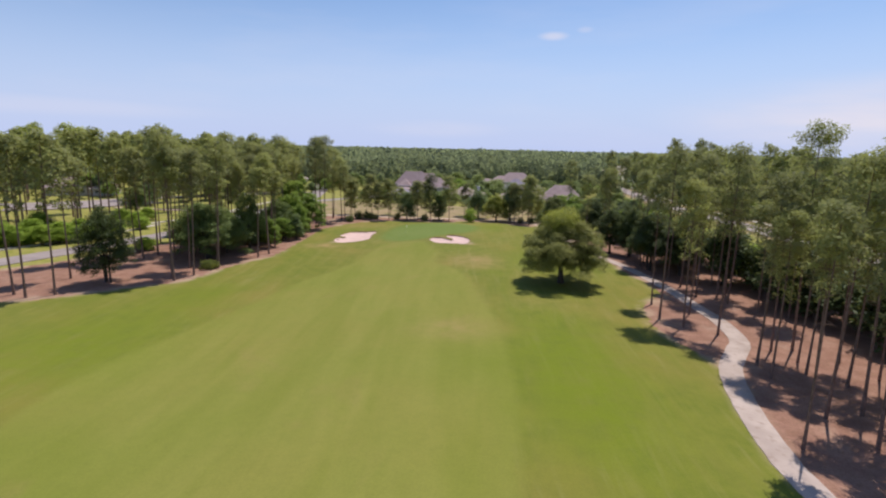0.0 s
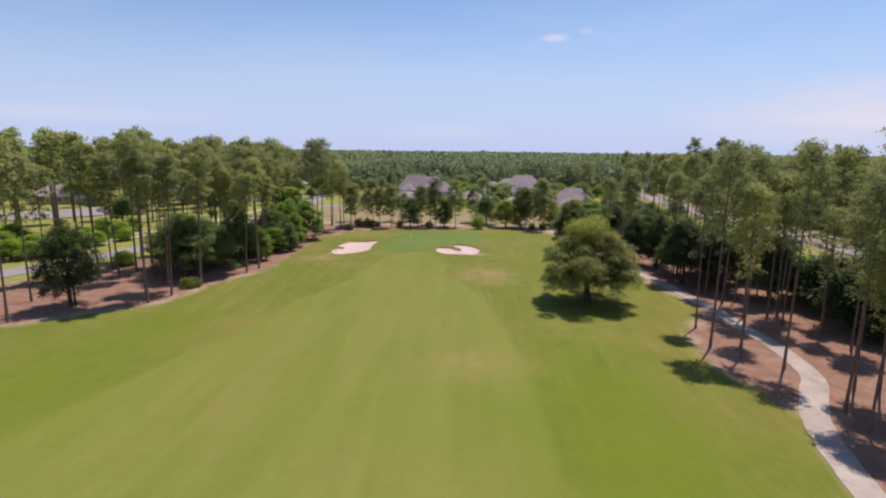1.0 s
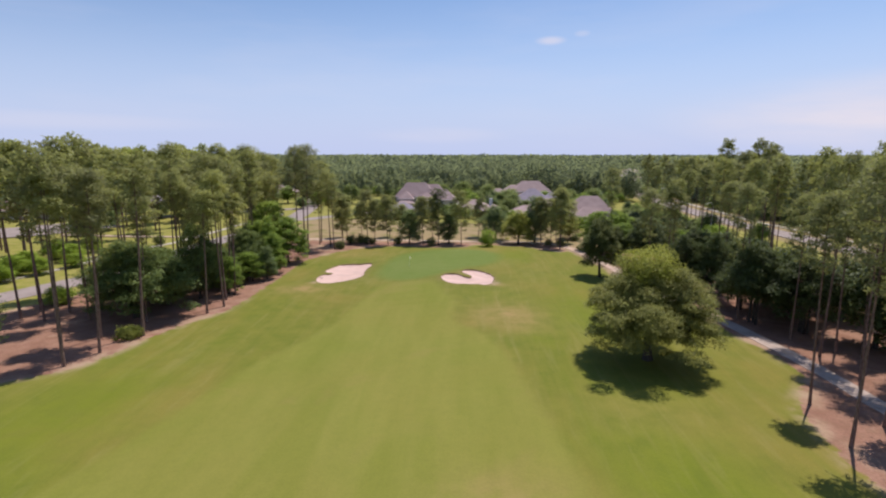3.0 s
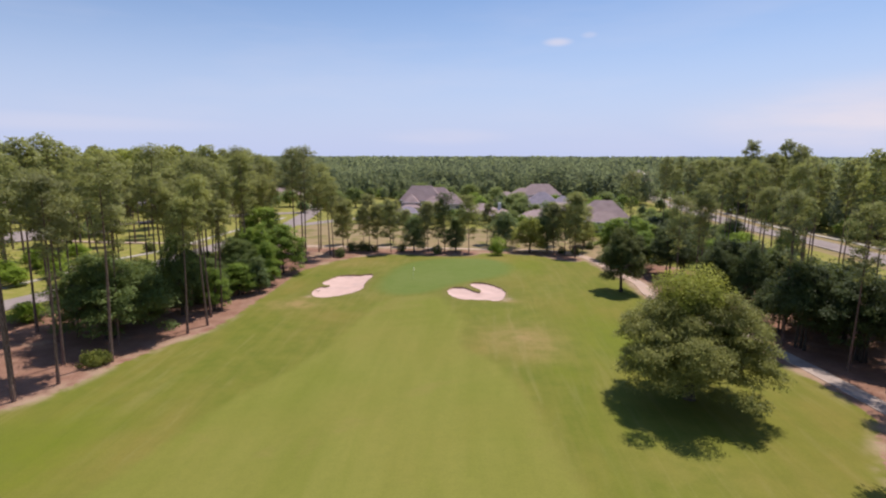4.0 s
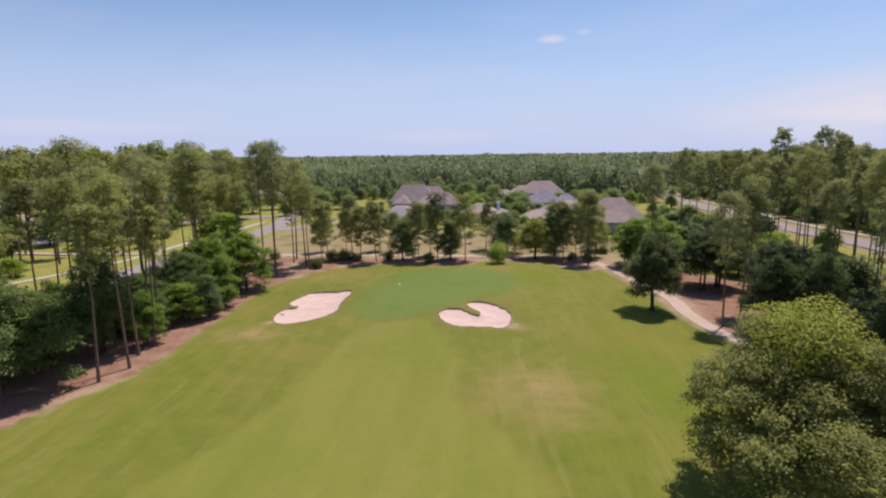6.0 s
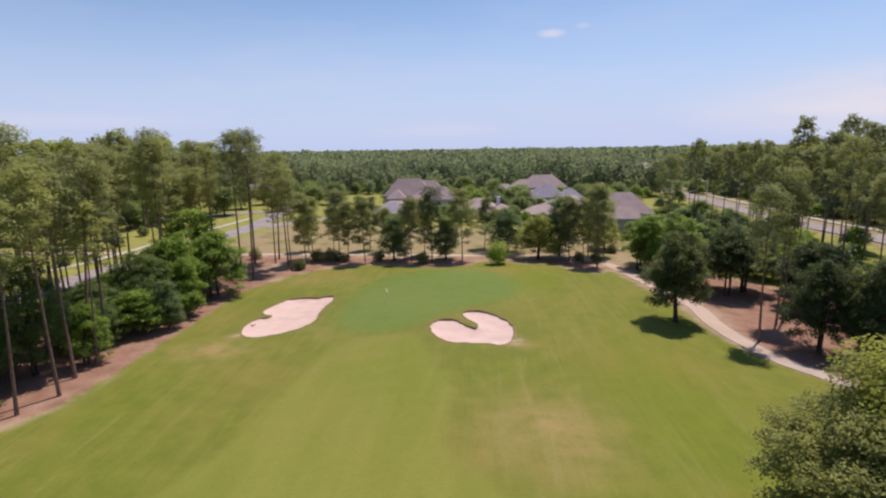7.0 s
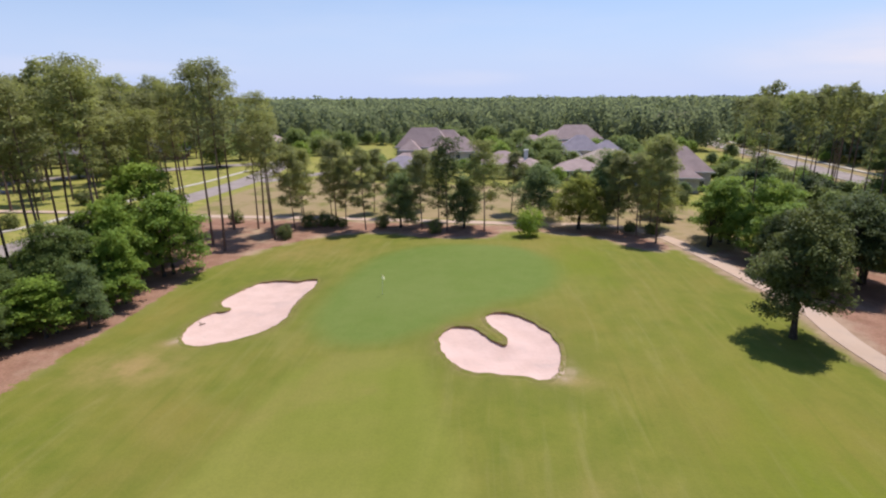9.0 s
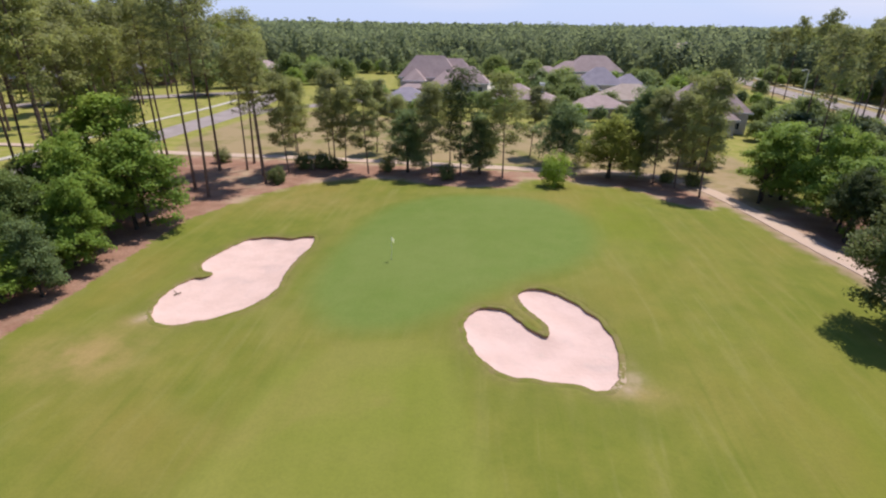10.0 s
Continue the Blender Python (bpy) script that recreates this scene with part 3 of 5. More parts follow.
for line in (bunker_west, bunker_east):
    sand_d[near] = np.minimum(sand_d[near], signed_distance(fx[near], fy[near], line))
gz = gz - np.where(sand_d < 0.02, 1.1, 0.0)
# the land beyond the hole lies a touch lower, with slow swells
gz = gz - 0.25 * smooth(60, 110, np.abs(fx)) * (np.abs(fx) < 400)

ny, nx = gx.shape
idx = np.arange(nx * ny).reshape(ny, nx)
quads = np.stack([idx[:-1, :-1], idx[:-1, 1:], idx[1:, 1:], idx[1:, :-1]], -1).reshape(-1, 4)
ground_me = bpy.data.meshes.new("ground")
ground_me.vertices.add(nx * ny)
ground_me.vertices.foreach_set("co", np.stack([fx, fy, gz], 1).astype(np.float32).ravel())
ground_me.loops.add(quads.size)
ground_me.loops.foreach_set("vertex_index", quads.astype(np.int32).ravel())
ground_me.polygons.add(len(quads))
ground_me.polygons.foreach_set("loop_start", np.arange(0, quads.size, 4, dtype=np.int32))
ground_me.polygons.foreach_set("use_smooth", np.ones(len(quads), bool))
ground_me.materials.append(GROUND)
ground_me.update(calc_edges=True)


def spot(px, py, rx, ry):
    return np.exp(-((fx / K - px) / rx) ** 2 - ((fy / K - py) / ry) ** 2)


lawn_d = np.full(fx.shape, 50.0)
lawn_d[:] = np.where((fy > 137 * K) | (fx < -56 * K) | (fx > 66 * K), -20.0, 20.0)
wood_d = np.minimum(278 * K - fy, 800.0)
wood_d = np.minimum(wood_d, np.where(fx > 104 * K, -20, 50))
wood_d = np.minimum(wood_d, np.where((fx < -170 * K), -20, 50))
dry_spot = (spot(4.0, 74.5, 4, 4.5) + 1.1 * spot(-25.2, 90.8, 3.4, 2.4) + 0.6 * spot(1.5, 42, 5, 3) + 0.5 * spot(-33.5, 119, 4, 4)
            + 0.8 * spot(3.4, 88.3, 1.5, 0.8) + 0.9 * spot(-24.6, 94.6, 0.9, 0.7) + 0.4 * spot(-22, 118, 5, 3) + 0.35 * spot(12, 52, 4, 3))
lush_spot = 1.25 * spot(11.5, 32, 6, 17) + 0.8 * spot(8, 113, 3, 8) + 1.0 * spot(-35, 37, 9, 13) + 0.7 * spot(-31, 55, 5, 7) + 0.6 * spot(6.5, 67, 1.6, 1.6) + 0.7 * spot(13, 78, 5, 12)
cart_line = curve_through(CART, 2.5)
cart_d = np.full(fx.shape, 50.0)
for q in cart_line:
    cart_d[near] = np.minimum(cart_d[near], np.hypot(fx[near] - q[0], fy[near] - q[1]))
cart_d = cart_d + 4.0 * smooth(100, 70, fy / K) + 1.6 * smooth(10, -4, fx / K)
sandy_spot = spot(-32.0, 127.0, 4.2, 3.2) + 0.7 * spot(-29.5, 123.5, 1.2, 2.2) + 0.7 * spot(24, 128, 3, 5) + 0.3 * spot(26.5, 117, 2, 6) + 0.9 * spot(2.9, 88.8, 0.75, 0.6) + 0.6 * spot(3.5, 89.8, 0.5, 0.8) + 0.9 * spot(-24.3, 94.8, 0.6, 0.6)
verge_x = np.interp(fy / K, [q for _, q in ROAD_E], [p for p, _ in ROAD_E]) * K
dry_d = np.minimum(field(DRY), np.where((fx > 60) & (fy > 100) & (fy < 900), np.abs(fx - verge_x - 4) - 12.0, 50.0))
# pale sand held back along the west bed, in place of tree shade
rim = 1 - 0.8 * smooth(78, 90, fy / K) * (fx < -25 * K) * (fy < 116 * K)
for key, values in (("cart", cart_d), ("rim", rim), ("sandy_spot", np.clip(sandy_spot, 0, 1)), ("fairway", field(FAIRWAY)), ("green", field(GREEN)), ("straw", np.minimum(field(STRAW_WEST), field(STRAW_EAST))), ("dry", dry_d), ("sand_edge", sand_d),
                    ("lawn", lawn_d), ("wood", wood_d), ("dry_spot", np.clip(dry_spot, 0, 1)), ("lush_spot", np.clip(lush_spot, 0, 1))):
    at_points = ground_me.attributes.new(key, "FLOAT", "POINT")
    at_points.data.foreach_set("value", values.astype(np.float32))
ground = tagged(new("ground", ground_me), "mown golf turf with pine straw beds under the trees", "ground", kind="structure")

# ---- bunkers ----


from mathutils.geometry import delaunay_2d_cdt as delaunay


def make_bunker(line, label):
    """Sand in a hollow with a turf lip, higher on the far side."""
    root = new("sand_bunker")
    tagged(root, label, "sand bunker", "bunkers by the green", kind="")
    n = len(line)
    tangent = np.roll(line, -1, 0) - np.roll(line, 1, 0)
    tangent /= np.linalg.norm(tangent, axis=1)[:, None]
    area = 0.5 * np.sum(line[:, 0] * np.roll(line[:, 1], -1) - np.roll(line[:, 0], -1) * line[:, 1])
    out = np.stack([tangent[:, 1], -tangent[:, 0]], 1) * (1 if area > 0 else -1)
    face = 0.05 + 0.16 * np.clip(out[:, 1] + 0.15 * out[:, 0], 0, 1) ** 1.5      # lip face height
    for _ in range(2):
        face = (np.roll(face, 1) + face * 2 + np.roll(face, -1)) / 4
    rim = height(line[:, 0], line[:, 1])
    lo, hi = line.min(0), line.max(0)
    px, py = np.meshgrid(np.arange(lo[0], hi[0], 0.45), np.arange(lo[1], hi[1], 0.45))
    px, py = px.ravel(), py.ravel()
    d = signed_distance(px, py, line)
    keep = d < -0.3
    px, py, d = px[keep], py[keep], d[keep]
    pts = [Vector(p) for p in line] + [Vector(p) for p in zip(px, py)]
    vs, _, fs, orig, _, _ = delaunay(pts, [(i, (i + 1) % n) for i in range(n)], [], 1, 1e-5)
    sand_v = []
    for v, o in zip(vs, orig):
        i = o[0]
        if i < n:
            z = rim[i] - face[i]
        else:
            k = i - n
            near_i = np.argmin((line[:, 0] - px[k]) ** 2 + (line[:, 1] - py[k]) ** 2)
            bowl = 0.42 * (1 - math.exp(d[k] / 1.4))
            z = float(height(px[k], py[k])) - face[near_i] * math.exp(d[k] / 2.0) - bowl + 0.05 * noise.noise((px[k] * 0.9, py[k] * 0.9, 0))
        sand_v.append((v.x, v.y, z))
    sand_me = mesh_from("sand", sand_v, fs, SAND)
    for p in sand_me.polygons:
        p.use_smooth = True
    part("sand", sand_me, root, "pale pinkish raked sand")
    # lip: outer turf, rounded crest, soil face
    ring, soil = [], []
    lift = 0.022 + 0.06 * face
    for off, dz, s in ((0.60, -0.05, 0.0), (0.30, 0.6, 0.0), (0.05, 1.0, 0.0), (-0.04, 0.4, 0.4), (0.0, -1.0, 1.0)):
        xy = line + out * off
        base = height(xy[:, 0], xy[:, 1])
        z = base + (lift * dz if dz > 0 else dz) if dz > -0.5 else rim - face - 0.12
        if s == 1.0:
            xy = line + out * 0.03
        ring.append(np.c_[xy, z])
        soil.append(np.full(n, s))
    v = np.concatenate(ring)
    f = [(k * n + i, k * n + (i + 1) % n, (k + 1) * n + (i + 1) % n, (k + 1) * n + i) for k in range(4) for i in range(n)]
    lip_me = mesh_from("turf_lip", v, f, LIP)
    lip_me.attributes.new("soil", "FLOAT", "POINT").data.foreach_set("value", np.concatenate(soil).astype(np.float32))
    spill = sum(np.exp(-((v[:, 0] / K - a) / 0.75) ** 2 - ((v[:, 1] / K - b) / 0.7) ** 2) for a, b in ((2.8, 89.0), (3.2, 89.9), (-24.1, 94.9)))
    lip_me.attributes.new("spill", "FLOAT", "POINT").data.foreach_set("value", spill.astype(np.float32))
    for p in lip_me.polygons:
        p.use_smooth = True
    part("turf_lip", lip_me, root, "rolled turf edge with dark soil face")
    return root


make_bunker(bunker_west, "long pale sand bunker with a notched turf edge")
make_bunker(bunker_east, "heart-shaped pale sand bunker beside the green")

# ---- paths and roads ----


def strip(name, points, width, material, label, category, lift=0.05, step=1.5, thick=0.25, ragged=0.0, kind="structure"):
    """A paved strip with real thickness that follows the ground."""
    line = curve_through(points, step)
    t = np.gradient(line, axis=0)
    t /= np.linalg.norm(t, axis=1)[:, None]
    side = np.stack([-t[:, 1], t[:, 0]], 1)
    rng = np.random.default_rng(len(points))
    wob = rng.normal(0, ragged, (2, len(line))) if ragged else np.zeros((2, len(line)))
    rows = []
    for off, dz in ((0.5, -thick), (0.5, 0), (0.17, 0.015), (-0.17, 0.015), (-0.5, 0), (-0.5, -thick)):
        xy = line + side * (off * (width + wob[0 if off > 0 else 1]))[:, None]
        rows.append(np.c_[xy, height(xy[:, 0], xy[:, 1]) + lift + dz])
    n = len(line)
    v = np.concatenate(rows)
    f = [(k * n + i, k * n + i + 1, (k + 1) * n + i + 1, (k + 1) * n + i) for k in range(5) for i in range(n - 1)]
    me = mesh_from(name, v, f, material)
    return tagged(new(name, me), label, category, kind=kind)


strip("cart_path", CART, 2.35, CONCRETE, "worn pale concrete cart path curving round the hole", "cart path", 0.05, 0.9, ragged=0.06)
strip("cart_path", [(-61.5, 138.3), (-70, 139), (-82, 139.2), (-100, 141)], 1.9, CONCRETE, "pale concrete path across a lawn", "cart path", 0.05)
ROAD_W = [(-92, 20), (-80, 50), (-71, 69), (-66.8, 80), (-61, 96), (-58.8, 112), (-58.2, 124), (-56.5, 140), (-54.8, 158), (-54.2, 176), (-57, 200), (-63, 232), (-78, 290)]
strip("road", ROAD_W, 7.0, ASPHALT, "light grey asphalt street beside the trees", "road", 0.04, 2.0)
strip("road", [(-51, 172), (-44, 182), (-36, 191), (-20, 222), (-2, 232), (14, 238)], 6.0, ASPHALT, "light grey asphalt side street", "road", 0.03, 2.0)
strip("road", [(-190, 112), (-140, 137), (-115, 156), (-100, 176), (-78, 196), (-59.5, 207)], 6.5, ASPHALT, "light grey asphalt street through lawns", "road", 0.03, 2.0)
strip("road", [(-128, 136), (-114, 146), (-104, 162)], 25.0, ASPHALT, "broad light grey asphalt turning court", "road", 0.05, 2.0)
strip("pavement", [(-73, 112), (-66.8, 128), (-65.3, 140), (-64.2, 160), (-62.4, 174), (-61.5, 190)], 1.5, KERB, "pale concrete pavement along a street", "pavement", 0.06, 2.0)
strip("pavement", [(-79, 78), (-72, 98), (-70, 112)], 1.4, KERB, "pale concrete pavement on a lawn", "pavement", 0.06, 2.0)
strip("driveway", [(-3.9, 241.2), (-2.4, 222), (-1.8, 211.9), (2.5, 204.5), (12.7, 203.0), (15.5, 198)], 5.0, KERB, "pale concrete drive between houses", "driveway", 0.05, 2.0)
strip("road", ROAD_E, 7.5, ASPHALT, "light grey asphalt avenue beyond the trees", "road", 0.04, 3.0)
strip("pavement", [(p + 8.5, q) for p, q in ROAD_E], 1.7, KERB, "pale concrete pavement along an avenue", "pavement", 0.06, 3.0)
CLEARING = mat_plain("cleared_sandy_soil", (0.32, 0.25, 0.19), (0.42, 0.33, 0.26), 0.05, 0.95, 0.4, 0.1)
strip("clearing", [(133, 456), (156, 528), (186, 612), (232, 745)], 46.0, CLEARING, "bare sandy clearing beside the far avenue", "clearing", 0.02, 8.0, ragged=6.0)
for road_line, w in ((ROAD_E[2:9], 7.5),):
    for s in (1, -1):
        line = curve_through(road_line, 3.0)
        t = np.gradient(line, axis=0)
        t /= np.linalg.norm(t, axis=1)[:, None]
        strip("kerb", (line + np.stack([-t[:, 1], t[:, 0]], 1) * s * (w / 2 + 0.12))[::2] / K, 0.3, KERB, "pale concrete kerb", "kerb", 0.12, 4.0)

# ---- trees ----


def tree_root(name, label, category, group):
    return tagged(new(name), label, category, group)


def limb(rng, a, b, r0, r1, bend=0.12, n=4):
    a, b = Vector([float(v) for v in a]), Vector([float(v) for v in b])
    rings = []
    for k in range(n + 1):
        s = k / n
        p = a.lerp(b, s)
        if 0 < k < n:
            p += Vector(rng.normal(0, bend * (b - a).length * 0.35, 3).tolist())
        rings.append((p, r0 + (r1 - r0) * s))
    return tube(rings, 5)


def pine_mesh(seed, h, crown_from, spread, tufts, lean=0.02, masses=30, blade=0.40, leaf=PINE_LEAF, lump=0.41, slim=0.27, dome=True):
    """Trunk with limbs, and a crown of needle tufts in flat, ragged sprays along the limbs."""
    rng = np.random.default_rng(seed)
    dx, dy = rng.normal(0, lean, 2)
    axis = lambda s: Vector((dx * s * h + 0.10 * math.sin(s * 4 + seed), dy * s * h + 0.10 * math.cos(s * 3.1 + seed), s * h))
    r0 = 0.0070 * h + 0.02
    trunk = tube([(axis(s), r0 * (1.25 if s == 0 else 1 - 0.8 * s)) for s in np.linspace(0, 0.97, 9)], 8)
    pieces, centres, faces_to = [trunk], [], []
    n_mass = int(masses)
    # dead stubs under the crown
    for k in range(4 if h > 20 else 0):
        s = crown_from - rng.uniform(0.02, 0.12)
        ang = rng.uniform(0, 6.28)
        pieces.append(limb(rng, axis(s), axis(s) + Vector((math.cos(ang), math.sin(ang), rng.uniform(-0.2, 0.2))) * rng.uniform(0.5, 1.4), 0.04, 0.012, n=2))
    for k in range(n_mass):
        s = crown_from + (0.985 - crown_from) * ((k + rng.uniform(0, 0.9)) / n_mass) ** 0.82
        rel = (s - crown_from) / (1 - crown_from)
        if dome:
            wide = (0.42 + 0.72 * min(1.0, rel / 0.5)) * math.sqrt(max(0.02, 1 - max(0.0, (rel - 0.5) / 0.5) ** 2.0))
        else:
            wide = 0.25 + 0.85 * math.sin(math.pi * min(1, 0.24 + 0.68 * rel))
        reach = spread * wide * rng.uniform(0.55 if dome else 0.40, 1.0)
        ang = k * 2.4 + rng.uniform(-0.6, 0.6)
        a = axis(s)
        b = a + Vector((math.cos(ang) * reach, math.sin(ang) * reach, reach * rng.uniform(0.0, 0.35)))
        pieces.append(limb(rng, a, b, r0 * 0.30 * (1.2 - rel), 0.02, n=2))
        rad = rng.uniform(0.65, 1.3) * spread * lump * (0.72 + 0.42 * rel if dome else 0.8 + 0.3 * rel)
        m = int(tufts * rad ** 2 / (spread * lump) ** 2 * (min(1.0, 0.45 + 1.4 * rel) if dome else 1.0))
        p = rng.normal(size=(m, 3))
        p /= np.linalg.norm(p, axis=1)[:, None]
        p *= (rng.uniform(0.1, 1.12, m) ** 0.5)[:, None]
        p *= rad * np.array([1.1, 1.1, 0.66 if dome else 0.5])
        along = np.clip(rng.normal(0.85, 0.18, m), 0.3, 1.1)[:, None]
        centres.append(np.array(a)[None] * (1 - along) + np.array(b)[None] * along + p + np.array([0, 0, 0.15]))
        faces_to.append(p / rad * 0.7 + np.array([math.cos(ang) * 0.3, math.sin(ang) * 0.3, 0.25 + 0.5 * rel]))
    c, to = np.concatenate(centres), np.concatenate(faces_to)
    # needles: each tuft a small fan of narrow blades
    blades = [cards(rng, c + rng.normal(0, 0.14, c.shape), blade * 1.1, blade * slim * 1.25, to, 0.9) for _ in range(2)]
    return (mesh_from("trunk", *join_tubes(pieces), PINE_BARK), mesh_fast("crown", np.concatenate(blades), 4, leaf))


def broad_mesh(seed, h, w, low, leaf, count, size, bark=OAK_BARK, lobes=9, stems=1, flat=0.5, ragged=0.3, many=22, belly=0.35, curve=0.75):
    """Trunk, limbs and a lobed crown of leaf sprays. low: height of the crown's foot."""
    rng = np.random.default_rng(seed)
    R, H = w / 2, (h - low)
    balls = []
    for k in range(lobes):
        ang = k * 2.4 + rng.uniform(-0.5, 0.5)
        lvl = (k + 0.5) / lobes
        reach = R * (0.70 if lobes > 12 else 0.62) * math.sqrt(max(0.05, 1 - (2 * abs(lvl - belly)) ** 2 * curve)) * rng.uniform(0.75, 1.05)
        rad = R * rng.uniform(0.30, 0.50) * (1.05 - 0.3 * lvl) * (0.8 if lobes > 12 else 1.0)
        z = low + rad * 0.75 + (H - rad * 1.7) * lvl
        balls.append((np.array([math.cos(ang) * reach, math.sin(ang) * reach, z]), rad))
    balls.append((np.array([0, 0, low + H * 0.48]), R * 0.66))
    balls.append((np.array([rng.uniform(-.15, .15) * R, rng.uniform(-.15, .15) * R, h - R * 0.45]), R * 0.45))
    pieces = []
    for s in range(stems):
        off = Vector((rng.uniform(-0.6, 0.6), rng.uniform(-0.6, 0.6), 0)) if stems > 1 else Vector((0, 0, 0))
        r0 = (0.026 * w + 0.04) / math.sqrt(stems)
        fork = off + Vector((rng.normal(0, 0.1), rng.normal(0, 0.1), low + H * 0.22))
        pieces.append(tube([(off, r0 * 1.35), (off.lerp(fork, 0.25), r0), (off.lerp(fork, 0.7), r0 * 0.85), (fork, r0 * 0.75)], 8))
        for c, rad in balls[s::stems]:
            pieces.append(limb(rng, fork, c, r0 * 0.45, 0.025))
            for _ in range(2 if count > 7000 else 0):
                tip = Vector(c) + Vector(rng.normal(0, rad * 0.5, 3))
                pieces.append(limb(rng, c, tip, 0.05, 0.012, n=3))
    # each lobe carries boughs, each bough its sprays of leaves
    boughs = []
    for c, rad in balls:
        k = max(5, int(many * (rad / R) + 4))
        for q in range(k):
            z = 1 - (q + 0.5) / k * 1.7
            ang = q * 2.4 + rng.uniform(-0.4, 0.4)
            way = np.array([math.cos(ang) * math.sqrt(max(0, 1 - z * z)), math.sin(ang) * math.sqrt(max(0, 1 - z * z)), z])
            out = rng.uniform(0.6, 1.0 + ragged)
            boughs.append((c + way * rad * out * np.array([1, 1, 0.92]) - np.array([0, 0, 0.10 * rad * out]), rad * rng.uniform(0.20, 0.46)))
    area = np.array([r ** 2 for _, r in boughs])
    sprays, faces_to, mid = [], [], np.array([0, 0, low + H * 0.4])
    for (c, rad), share in zip(boughs, area / area.sum()):
        m = int(count * share / 7) + 3
        p = rng.normal(size=(m, 3))
        p /= np.linalg.norm(p, axis=1)[:, None]
        p[:, 2] = np.where((p[:, 2] < -0.3) & (rng.uniform(size=m) < 0.6), -p[:, 2], p[:, 2])
        p *= rad * (rng.uniform(0.2, 1.0, m) ** 0.5)[:, None] * np.array([1.2, 1.2, flat])
        # the spray's outer end hangs
        away = (c - mid) * np.array([1, 1, 0])
        away = away / (np.linalg.norm(away) + 1e-6)
        p[:, 2] -= 0.28 * (p @ away) * (1 - flat)
        sprays.append(c + p)
        faces_to.append(p / rad * 0.5 + np.array([0, 0, 0.8]) + (c - mid) / R * 0.4)
    s, to = np.concatenate(sprays), np.concatenate(faces_to)
    to, s = to[s[:, 2] > low * 0.5], s[s[:, 2] > low * 0.5]
    c = np.repeat(s, 7, 0) + rng.normal(0, size * 1.9, (len(s) * 7, 3)) * np.array([1, 1, 0.7])
    return (mesh_from("trunk", *join_tubes(pieces), bark), mesh_fast("crown", cards(rng, c, size, size * 0.58, np.repeat(to, 7, 0), 1.0), 4, leaf))


def bush_mesh(seed, h, w, leaf, count, size):
    """A low shrub: a few stems and leaf sprays to the ground."""
    rng = np.random.default_rng(seed)
    stems = [limb(rng, (0, 0, 0), (rng.normal(0, w * 0.2), rng.normal(0, w * 0.2), h * 0.7), 0.05, 0.015, n=3) for _ in range(7)]
    m = count // 6
    p = rng.normal(size=(m, 3))
    p /= np.linalg.norm(p, axis=1)[:, None]
    p *= (rng.uniform(0.4, 1.0, m) ** 0.5)[:, None] * np.array([w / 2, w / 2, h / 2])
    p *= np.array([1 + 0.75 * noise.noise(Vector((q * 1.5 + seed).tolist())) for q in p])[:, None]
    p[:, 2] = np.maximum(p[:, 2] + h * 0.5, 0.08)
    c = np.repeat(p, 6, 0) + rng.normal(0, size * 1.1, (m * 6, 3))
    c[:, 2] = np.maximum(c[:, 2], 0.06)
    to = np.repeat(p - np.array([0, 0, h * 0.3]), 6, 0)
    return (mesh_from("stems", *join_tubes(stems), OAK_BARK), mesh_fast("foliage", cards(rng, c, size, size * 0.55, to, 0.8), 4, leaf))


def tree_kind(name, meshes, names=("trunk", "crown"), label="", category="tree", group=""):
    root = tree_root(name, label, category, group)
    for nm, me in zip(names, meshes):
        part(nm, me, root)
    return root


def stand(kind, px, py, turn, scale=1.0, tall=1.0, label="", group=""):
    """A copy of the tree on the ground at px, py plan units."""
    p = on_ground(px, py, -0.06)
    ob = copy_thing(kind, Matrix.LocRotScale(p, Euler((0, 0, turn)), (scale, scale, scale * tall)))
    return tagged(ob, label, group=group)


def first(kind, px, py, turn=0.0, scale=1.0, tall=1.0):
    """Puts the built tree itself in its place."""
    kind.matrix_basis = Matrix.LocRotScale(on_ground(px, py, -0.06), Euler((0, 0, turn)), (scale, scale, scale * tall))
    return kind


rnd = random.Random(5)

